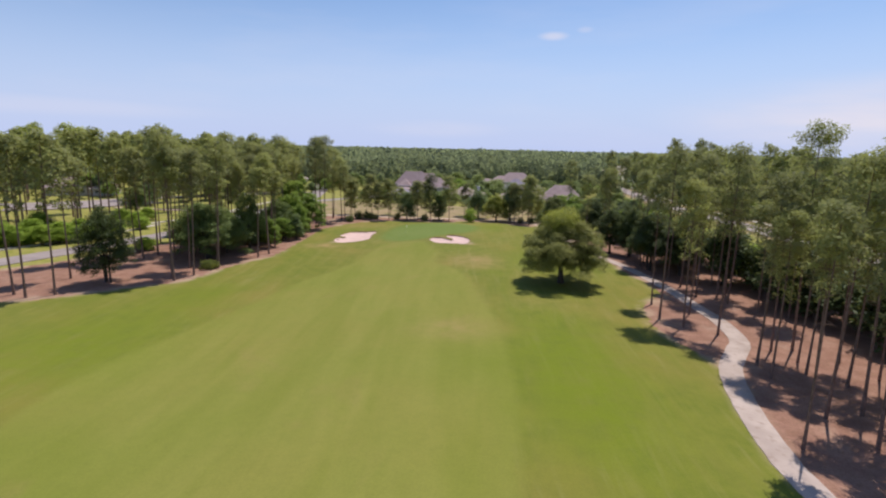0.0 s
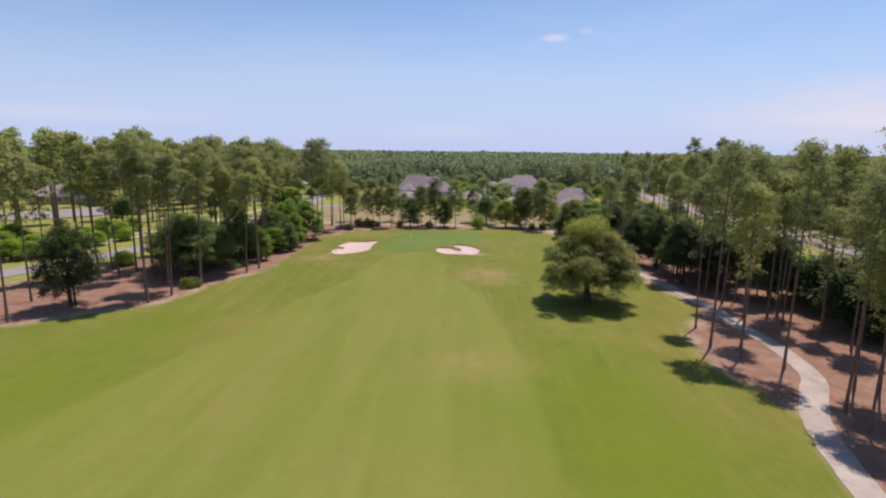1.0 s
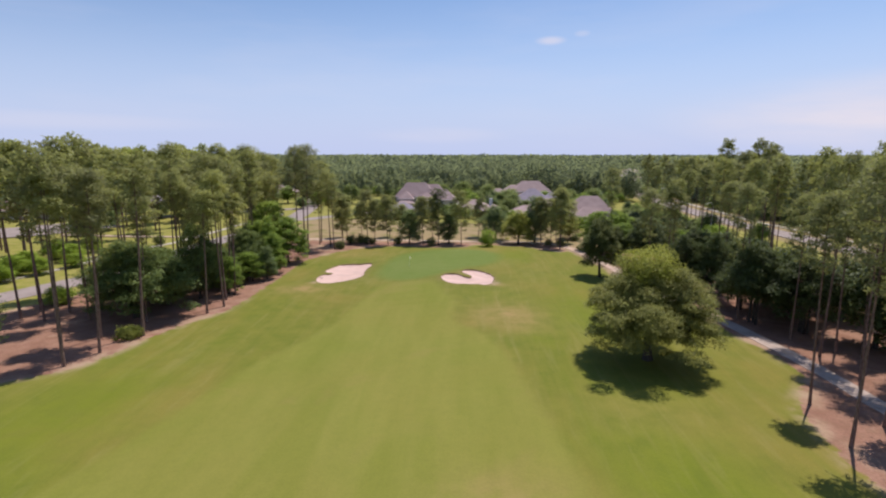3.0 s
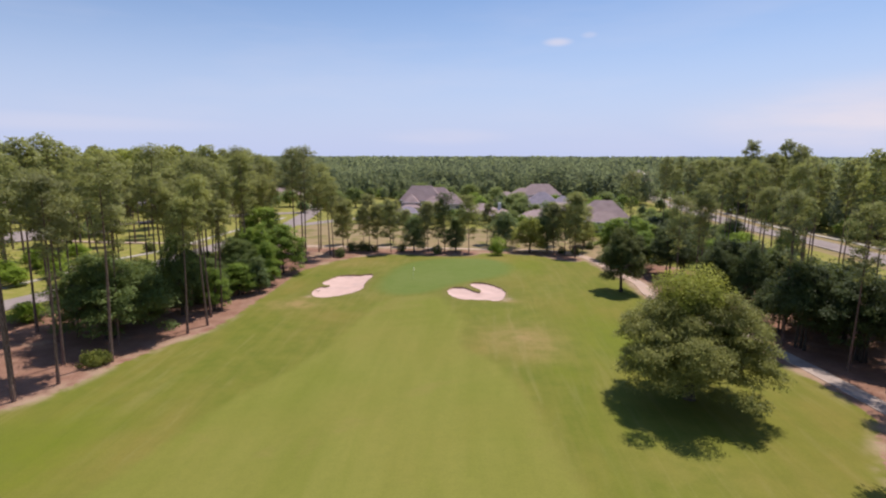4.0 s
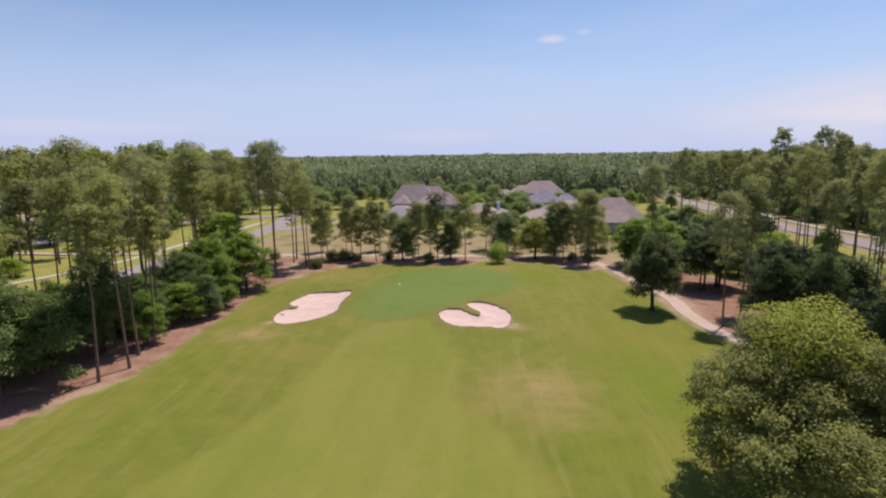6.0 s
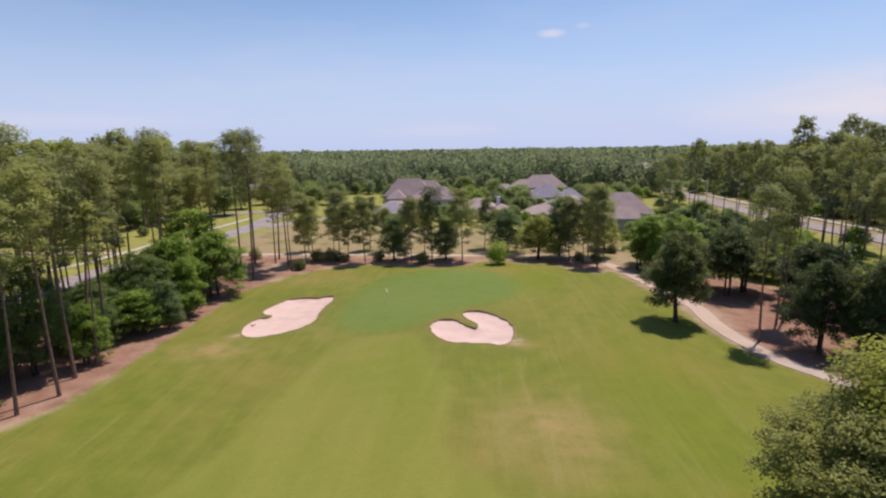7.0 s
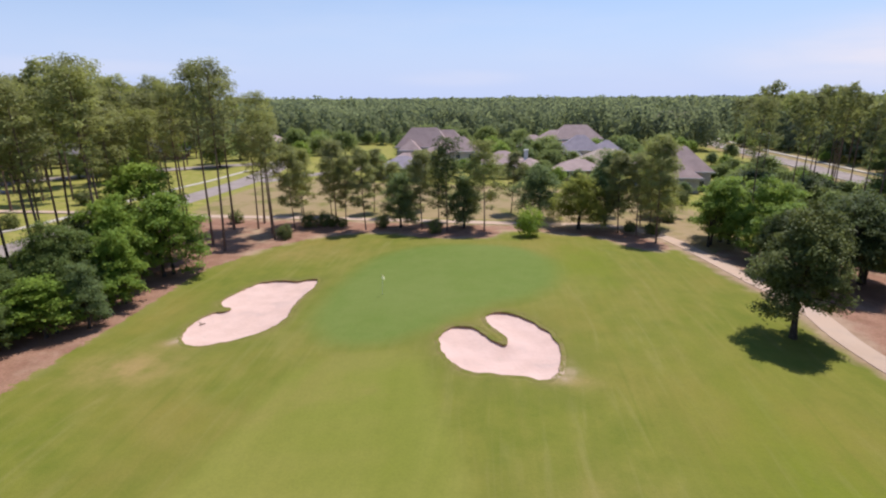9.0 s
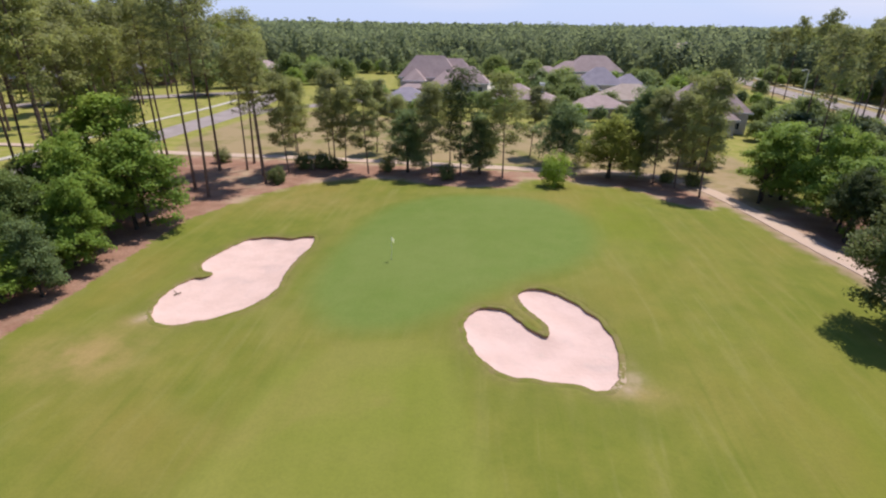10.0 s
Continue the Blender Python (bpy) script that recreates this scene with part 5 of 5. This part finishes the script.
# ---- houses ----


def hip_roof(x0, x1, y0, y1, eave, ridge, over=0.6, thick=0.25):
    """A hipped roof with eaves; the ridge runs along the longer side."""
    x0, x1, y0, y1 = x0 - over, x1 + over, y0 - over, y1 + over
    w, d = x1 - x0, y1 - y0
    cx, cy = (x0 + x1) / 2, (y0 + y1) / 2
    if w >= d:
        r = [(cx - (w - d) / 2 - 0.01, cy, ridge), (cx + (w - d) / 2 + 0.01, cy, ridge)]
    else:
        r = [(cx, cy - (d - w) / 2 - 0.01, ridge), (cx, cy + (d - w) / 2 + 0.01, ridge)]
    e = [(x0, y0, eave), (x1, y0, eave), (x1, y1, eave), (x0, y1, eave)]
    b = [(x, y, z - thick) for x, y, z in e]
    v = e + r + b
    if w >= d:
        f = [(0, 1, 5, 4), (1, 2, 5), (2, 3, 4, 5), (3, 0, 4)]
    else:
        f = [(0, 1, 4), (1, 2, 5, 4), (2, 3, 5), (3, 0, 4, 5)]
    f += [(6, 7, 1, 0), (7, 8, 2, 1), (8, 9, 3, 2), (9, 6, 0, 3), (9, 8, 7, 6)]
    return v, f


def window_on(root, x, y, z, w, h, side):
    """A framed window standing 4 cm proud of a wall; side: -1 faces -y, 2 faces +x, -2 faces -x."""
    bm = bmesh.new()
    t = 0.09
    for a in ((-w / 2, w / 2, -h / 2, -h / 2 + t), (-w / 2, w / 2, h / 2 - t, h / 2), (-w / 2, -w / 2 + t, -h / 2, h / 2), (w / 2 - t, w / 2, -h / 2, h / 2), (-0.03, 0.03, -h / 2, h / 2)):
        box(bm, a[0], a[1], -0.05, 0.06, a[2], a[3])
    turn = {-1: 0, 2: math.pi / 2, -2: -math.pi / 2}[side]
    m = Matrix.Translation((x, y, z)) @ Matrix.Rotation(turn, 4, "Z")
    frame_ob = part("window", bm_mesh("window", bm, WHITE), root, "white framed window", m)
    bm = bmesh.new()
    box(bm, -w / 2 + t, w / 2 - t, -0.02, 0.03, -h / 2 + t, h / 2 - t)
    part("pane", bm_mesh("pane", bm, GLASS), frame_ob)


def house(label, px, py, wings, wall, roof, turn=0.0, chimney=None, porch=None):
    """wings: (x0, x1, y0, y1, eave, ridge) in metres round the house's middle."""
    root = tagged(new("house"), label, "house", "houses behind the green")
    root.matrix_basis = Matrix.Translation(on_ground(px, py, 0.0)) @ Matrix.Rotation(turn, 4, "Z")
    for i, (x0, x1, y0, y1, eave, ridge) in enumerate(wings):
        bm = bmesh.new()
        box(bm, x0, x1, y0, y1, -0.2, eave - 0.26)
        bmesh.ops.bevel(bm, geom=list(bm.edges), offset=0.03, segments=1, affect="EDGES")
        part("wall", bm_mesh("wall", bm, wall), root)
        part("roof", mesh_from("roof", *hip_roof(x0, x1, y0, y1, eave, ridge), roof), root)
        bm = bmesh.new()
        for a in ((x0 - 0.68, x1 + 0.68, y0 - 0.68, y0 - 0.62), (x0 - 0.68, x0 - 0.62, y0 - 0.62, y1 + 0.62), (x1 + 0.62, x1 + 0.68, y0 - 0.62, y1 + 0.62)):
            box(bm, *a, eave - 0.24, eave - 0.02)
        part("fascia", bm_mesh("fascia", bm, WHITE), root)
        levels = [1.6] if eave < 4.5 else [1.6, eave - 1.5]
        for z in levels:
            k = max(1, int((x1 - x0) / 3.6))
            for j in range(k):
                window_on(root, x0 + (j + 0.5) * (x1 - x0) / k, y0 - 0.02, z, 1.4, 1.5, -1)
            k = max(1, int((y1 - y0) / 5))
            for j in range(k):
                for s, x in ((2, x1 + 0.02), (-2, x0 - 0.02)):
                    window_on(root, x, y0 + (j + 0.5) * (y1 - y0) / k, z, 1.3, 1.5, s)
    if chimney:
        x, y, z0, z1 = chimney
        bm = bmesh.new()
        box(bm, x - 0.55, x + 0.55, y - 0.5, y + 0.5, z0, z1)
        box(bm, x - 0.68, x + 0.68, y - 0.63, y + 0.63, z1, z1 + 0.18)
        part("chimney", bm_mesh("chimney", bm, WHITE), root, "white stucco chimney")
    if porch:
        x0, x1, y0, y1, z = porch
        part("porch_roof", mesh_from("porch_roof", *hip_roof(x0, x1, y0, y1, z, z + 1.0, 0.3), roof), root)
        for x in (x0, (x0 + x1) / 2, x1):
            bm = bmesh.new()
            box(bm, x - 0.15, x + 0.15, y0 - 0.15, y0 + 0.15, -0.1, z - 0.2)
            part("porch_post", bm_mesh("porch_post", bm, WHITE), root, "white porch post")
    return root


house("large two-storey house with a mauve hipped roof", -14.5, 199, [(-12, 4, -2.5, 5.5, 6.2, 11.8), (-6, 9, 0, 8, 5.8, 11.0), (1, 12.5, -4, 4, 5.0, 9.2), (-10.5, -5, -6, 0, 5.6, 8.6), (-3, 4, -6.5, 1, 4.8, 8.0)],
      STUCCO, ROOF_A, 0.0, porch=(-11, -4, -10, -6.5, 4.0))
house("low house with a slate-coloured hipped roof", -20.5, 181, [(-5.5, 5.5, -4, 5, 2.8, 5.6)], STUCCO, ROOF_B, 0.15)
house("single-storey house with a mauve hipped roof and white chimney", 4.5, 186, [(-9, 3, -4, 6, 2.9, 6.0), (1, 8, -9, 0, 2.8, 4.6)], TAN_STUCCO, ROOF_A, -0.1, chimney=(3.6, -3.6, 2.5, 6.6))
house("long house with a stepped mauve hipped roof", 22, 226, [(-18, -6, -6, 4, 4.2, 7.6), (-11, 3, -5, 5, 5.0, 9.2), (-5, 12, -4, 5, 6.2, 11.0), (-14, -7, -9, -3, 3.8, 6.4)], STUCCO, ROOF_A, 0.1)
house("house with a slate-coloured hipped roof", 25.5, 207, [(-9, 3.5, -5, 5, 4.6, 9.0), (1, 10, -4, 4, 4.2, 7.4), (-11, -3, -7.5, -1, 3.4, 6.0)], STUCCO, ROOF_B, -0.1)
house("house with a tan tiled hipped roof", 27, 189, [(-8, 6.5, -5, 5, 3.2, 6.6)], TAN_STUCCO, ROOF_C, 0.05)
house("low house with a mauve hipped roof", 19, 178, [(-7, 5, -4, 5, 2.6, 4.9)], TAN_STUCCO, ROOF_A, 0.1)
house("single-storey house with a grey-mauve hipped roof", 35, 168, [(-8.5, 7, -4.5, 5.5, 4.4, 9.6), (-6, 4, -8, -1, 3.4, 6.4)], STUCCO, ROOF_A, -0.15)
house("pale tan house with a mauve hipped roof among pines", -88, 262, [(-9, 7, -5, 6, 3.0, 6.2), (4, 11, -7, 3, 2.8, 5.2)], TAN_STUCCO, ROOF_A, -0.2)
for px, py, turn, roof in ((-105, 221, 0.2, ROOF_B), (-122, 207, 0.4, ROOF_B)):
    house("brown brick house with a dark hipped roof among pines", px, py, [(-9, 7, -5, 6, 3.2, 7.0), (4, 11, -7, 3, 3.0, 5.6)], BRICK_WALL, roof, turn)

house("wide pale house with a mauve hipped roof beyond a turning court", -136, 176, [(-12, 9, -5, 6, 3.2, 7.4), (6, 15, -7, 3, 3.0, 6.0)], STUCCO, ROOF_A, 0.35)

# garden trees round the houses
garden = [(-9, 222, 1.3), (2, 200, 1.0), (8, 196, 0.9), (12, 204, 1.0), (15, 194, 0.9), (0, 214, 1.2), (10, 218, 1.2), (16, 214, 1.1), (32, 178, 0.8), (40, 200, 1.2), (44, 190, 1.1),
          (-30, 203, 0.5), (-62, 226, 1.2), (-57, 216, 1.0), (-60, 205, 0.9), (47, 175, 0.7), (52, 182, 0.6), (58, 200, 0.6), (36, 214, 1.3), (46, 215, 1.3), (39.5, 158, 0.45), (56, 165, 0.6), 
          (-34, 178, 0.8), (-29, 190, 0.9), (68, 220, 0.6), (64, 240, 0.7), (52, 232, 1.2), (-46, 226, 1.4), (-75, 215, 1.1), (-84, 178, 1.2), (-95, 150, 1.3), (-88, 132, 1.2)]
for px, py, sc in ((54, 172, 0.8), (57, 158, 0.75), (56, 203, 0.7), (52, 161, 0.8), (58, 146, 0.8), (66, 138, 0.8), (92, 182, 0.8), (94, 200, 0.9), (93, 216, 0.8), (97, 232, 0.9), (95, 248, 0.8), (99, 266, 0.9), (93, 170, 0.8), (92, 158, 0.9), (100, 282, 0.9), (-25, 176.5, 0.62), (-21.5, 174.5, 0.55), (-17.5, 175.5, 0.6), (-13.5, 178, 0.7), (-9.5, 180, 0.75), (-4.5, 178.5, 0.6), (-1, 177, 0.65), (2.5, 176, 0.6), (6.5, 174.5, 0.62),
                   (10, 174, 0.6), (13, 171.5, 0.6), (17, 170.5, 0.62), (21, 171, 0.6), (25, 173, 0.65), (30, 160.5, 0.55), (34, 159, 0.5), (21, 183, 0.8), (34, 186, 0.8), (-27, 186, 0.8), (-31, 196, 0.9), (-2, 192, 0.7),
                   (13, 182, 0.8), (36, 194, 0.9), (30, 197, 0.7), (20, 198, 0.75), (14, 212, 0.9), (-7, 187, 0.6), (-16, 188, 0.55)):
    garden.append((px, py, sc))
garden_rnd = random.Random(12)
for _ in range(30):
    garden.append((garden_rnd.uniform(88, 104), garden_rnd.uniform(150, 300), garden_rnd.uniform(0.45, 0.85)))
for _ in range(34):
    garden.append((garden_rnd.uniform(43, 60), garden_rnd.uniform(128, 182), garden_rnd.uniform(0.45, 0.75)))
GARDEN = "rounded green garden tree near a house"
for _ in range(40):
    gx_, gy_ = rnd.uniform(-70, 60), rnd.uniform(216, 276)
    if not -56 < gx_ < -26:
        garden.append((gx_, gy_, rnd.uniform(0.6, 1.15)))
for _ in range(26):
    garden.append((rnd.uniform(-135, -72), rnd.uniform(165, 245), rnd.uniform(0.9, 1.5)))
garden += [(-53, 262, 0.8), (-48, 268, 0.7), (-43, 270, 0.9), (-36, 268, 0.75), (-58, 236, 1.1), (-54, 228, 0.9), (-61, 246, 1.2), (-31, 262, 0.7), (-64, 268, 0.9), (-70, 276, 0.8)]
for _ in range(18):
    garden.append((rnd.uniform(-28, 48), rnd.uniform(212, 226), rnd.uniform(0.7, 1.1)))
garden_kinds = [tree_kind("garden_tree", broad_mesh(90 + i, 8.0, 7.0, 0.8, leaf, 1700, 0.30, lobes=8, many=12), label=GARDEN, category="tree", group="garden trees")
                for i, leaf in enumerate((GARDEN_LEAF, FRESH_LEAF, BLUE_LEAF, GARDEN_LEAF))]
for i, (px, py, s) in enumerate(garden):
    if i < 4:
        first(garden_kinds[i], px, py, i * 1.3, s, 0.9)
    else:
        stand(garden_kinds[i % 4], px, py, i * 1.3, s, 0.9)

# ---- street lamp by the avenue ----


def street_lamp(px, py):
    root = tagged(new("street_lamp"), "tall pale metal street lamp with a curved arm beside the avenue", "street lamp", "street lamps")
    root.matrix_basis = Matrix.LocRotScale(on_ground(px, py), Euler((0, 0, 0.7)), (1.25, 1.25, 1.25))
    part("pole", mesh_from("pole", *tube([((0, 0, -0.2), 0.14), ((0, 0, 4.0), 0.11), ((0, 0, 8.0), 0.085)], 10), LAMP_METAL), root)
    part("base_plate", mesh_from("base_plate", *tube([((0, 0, -0.05), 0.28), ((0, 0, 0.12), 0.28), ((0, 0, 0.14), 0.18)], 10), LAMP_METAL), root)
    arm = [((-0.02, 0, 7.7), 0.07), ((-0.7, 0, 8.15), 0.065), ((-1.7, 0, 8.25), 0.06), ((-2.7, 0, 8.1), 0.055)]
    part("arm", mesh_from("arm", *tube(arm, 8), LAMP_METAL), root)
    bm = bmesh.new()
    box(bm, -3.5, -2.6, -0.17, 0.17, 7.95, 8.15)
    bmesh.ops.bevel(bm, geom=list(bm.edges), offset=0.06, segments=2, affect="EDGES")
    head = part("lamp_head", bm_mesh("lamp_head", bm, LAMP_METAL), root)
    bm = bmesh.new()
    box(bm, -3.4, -2.75, -0.13, 0.13, 7.90, 7.952)
    part("lens", bm_mesh("lens", bm, GLASS), head)
    return root


LAMP_METAL = mat_plain("pale_galvanised_metal", (0.62, 0.62, 0.58), (0.70, 0.70, 0.66), 2.0, 0.5, 9.0)
for lamp_x, lamp_y in ((56.9, 142.0), (67.5, 199.0)):
    street_lamp(lamp_x, lamp_y)

# ---- rake left in the sand ----
WOOD = mat_plain("weathered_wood", (0.16, 0.11, 0.07), (0.26, 0.19, 0.12), 4.0, 0.8, 12.0)
rake_root = tagged(new("bunker_rake"), "wooden bunker rake lying on the sand", "rake")
rake_root.matrix_basis = Matrix.Translation(on_ground(-24.0, 98.15, -0.17)) @ Matrix.Rotation(2.5, 4, "Z")
part("handle", mesh_from("handle", *tube([((0, 0, 0.05), 0.022), ((0.7, 0, 0.06), 0.022), ((1.4, 0, 0.08), 0.02)], 8), WOOD), rake_root)
bm = bmesh.new()
box(bm, -0.04, 0.04, -0.3, 0.3, 0.03, 0.08)
bmesh.ops.bevel(bm, geom=list(bm.edges), offset=0.01, segments=1, affect="EDGES")
rake_head = part("rake_head", bm_mesh("rake_head", bm, WOOD), rake_root)
for k in range(11):
    part("tine", mesh_from("tine", *tube([((0, -0.28 + k * 0.056, 0.04), 0.012), ((0, -0.28 + k * 0.056, -0.04), 0.006)], 5), WOOD), rake_head)

# ---- flag and cup ----
flag_root = tagged(new("golf_flag"), "white golf flagstick with a pale yellow flag in the cup", "golf flag")
flag_root.location = on_ground(-10.4, 103.1)
part("flagstick", mesh_from("flagstick", *tube([((0, 0, -0.1), 0.014), ((0.02, 0, 1.1), 0.012), ((0.03, 0, 2.2), 0.01)], 8), WHITE), flag_root)
fv, ff = [], []
for i in range(9):
    for j in range(2):
        s = i / 8
        fv.append((0.03 + 0.26 * s, 0.06 * math.sin(s * 5), 2.15 - 0.42 * j * (1 - 0.15 * s) - 0.26 * s))
for i in range(8):
    ff.append((2 * i, 2 * i + 1, 2 * i + 3, 2 * i + 2))
flag_me = mesh_from("flag", fv, ff, FLAG_CLOTH)
part("flag", flag_me, flag_root, "pale yellow hanging flag")
part("cup", mesh_from("cup", *tube([((0, 0, -0.02), 0.075), ((0, 0, 0.012), 0.075)], 14), DARK_CUP), flag_root, "dark hole cup")

# ---- woods to the horizon ----


def woods():
    """Thousands of far trees, each a rough column of leaf masses."""
    rng = np.random.default_rng(77)
    spots = []

    def sow(n, x0, x1, y0, y1, grade, front=0):
        for x, y in zip(rng.uniform(x0, x1, n), rng.uniform(y0, y1, n)):
            if front < y < front + 24 + 20 * noise.noise((x * 0.03, 1.5, 0.0)) and front:
                continue
            if 330 < y < 930 and -28 < x - road_x(ROAD_E, y / K) * K < 16:
                continue
            if abs(x) < 1.25 * (y + 40) and not (abs(x - road_x(ROAD_E, y / K) * K - 4) < (15 if y < 400 else 9) and y < 800):
                spots.append((x, y, grade))

    sow(900, -330, 48, 318, 410, 0, 318)
    sow(300, 46, 96, 290, 410, 0)
    sow(900, -330, 400, 410, 445, 1)
    sow(1500, -420, 480, 440, 540, 1)
    sow(1900, -640, 660, 540, 780, 2)
    sow(1700, -1100, 1100, 760, 1250, 3)
    sow(1700, -2300, 2300, 1250, 3200, 4)
    sow(330, 113, 136, 110, 330, 0)
    sow(800, 126, 330, 60, 290, 0)
    sow(620, 122, 400, 290, 390, 0)
    sow(420, -330, -185, 100, 290, 0)
    sow(420, -330, -105, 285, 385, 0)
    for _ in range(170):
        x, y = rng.uniform(-200, 60), rng.uniform(318, 345)
        if abs(x - road_x(ROAD_W, y / K) * K) > 8:
            spots.append((x, y, -1))
    verts, shade, normals = [], [], []
    for x, y, grade in spots:
        swell = noise.noise((x * 0.013, y * 0.013, 3.0))
        g = max(grade, 0)
        h = (18.6 + 3.4 * swell) * (rng.uniform(0.74, 1.14) if g < 2 else rng.uniform(0.84, 1.06))
        if grade < 0:
            h *= rng.uniform(0.4, 0.75)
        if grade >= 3:
            h *= 1.08
        broad = g < 3 and rng.uniform() < 0.62
        if broad:
            h *= rng.uniform(0.66, 0.9)
        r = (0.16, 0.20, 0.28, 0.5, 1.0)[g] * h * (rng.uniform(1.5, 2.4) if broad else rng.uniform(1.0, 1.6))
        n = (230, 110, 60, 34, 20)[g]
        # a crown of a few soft heads, each a dome of leaf masses
        heads = (4, 3, 2, 2, 2)[g]
        q = rng.integers(0, heads, n)
        hx, hy = rng.normal(0, 0.42 * r, heads), rng.normal(0, 0.42 * r, heads)
        hz = h * rng.uniform(0.80, 1.0, heads)
        hz[0] = h
        a = rng.uniform(0, 6.28, n)
        s = 1 - rng.uniform(0, 1, n) ** (1.15 if g == 0 else 1.6) * 0.86
        rad = 0.72 * r * np.sqrt(np.clip(1.04 - s ** 3.0, 0.02, 1)) * rng.uniform(0.6, 1.08, n)
        c = np.stack([x + hx[q] + rad * np.cos(a), y + hy[q] + rad * np.sin(a), s * hz[q]], 1)
        k = (0.46, 0.70, 1.2, 2.2, 4.0)[g]
        to = np.stack([np.cos(a), np.sin(a), 0.35 + 1.3 * (s - 0.4)], 1)
        verts.append(cards(rng, c, k * 1.3, k * 0.9, to, 0.35))
        normals.append(np.repeat(to / np.linalg.norm(to, axis=1)[:, None], 4, 0))
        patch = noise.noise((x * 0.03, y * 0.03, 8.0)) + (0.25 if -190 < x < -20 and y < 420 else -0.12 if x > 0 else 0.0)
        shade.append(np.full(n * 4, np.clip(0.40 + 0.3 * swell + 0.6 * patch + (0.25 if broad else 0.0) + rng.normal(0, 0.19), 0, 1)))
    return np.concatenate(verts), np.concatenate(shade), np.concatenate(normals)


wood_v, wood_shade, wood_n = woods()
# far trees take the leaf colours with haze painted in
wood_me = mesh_fast("far_wood", wood_v, 4, HAZED_LEAF, wood_n)
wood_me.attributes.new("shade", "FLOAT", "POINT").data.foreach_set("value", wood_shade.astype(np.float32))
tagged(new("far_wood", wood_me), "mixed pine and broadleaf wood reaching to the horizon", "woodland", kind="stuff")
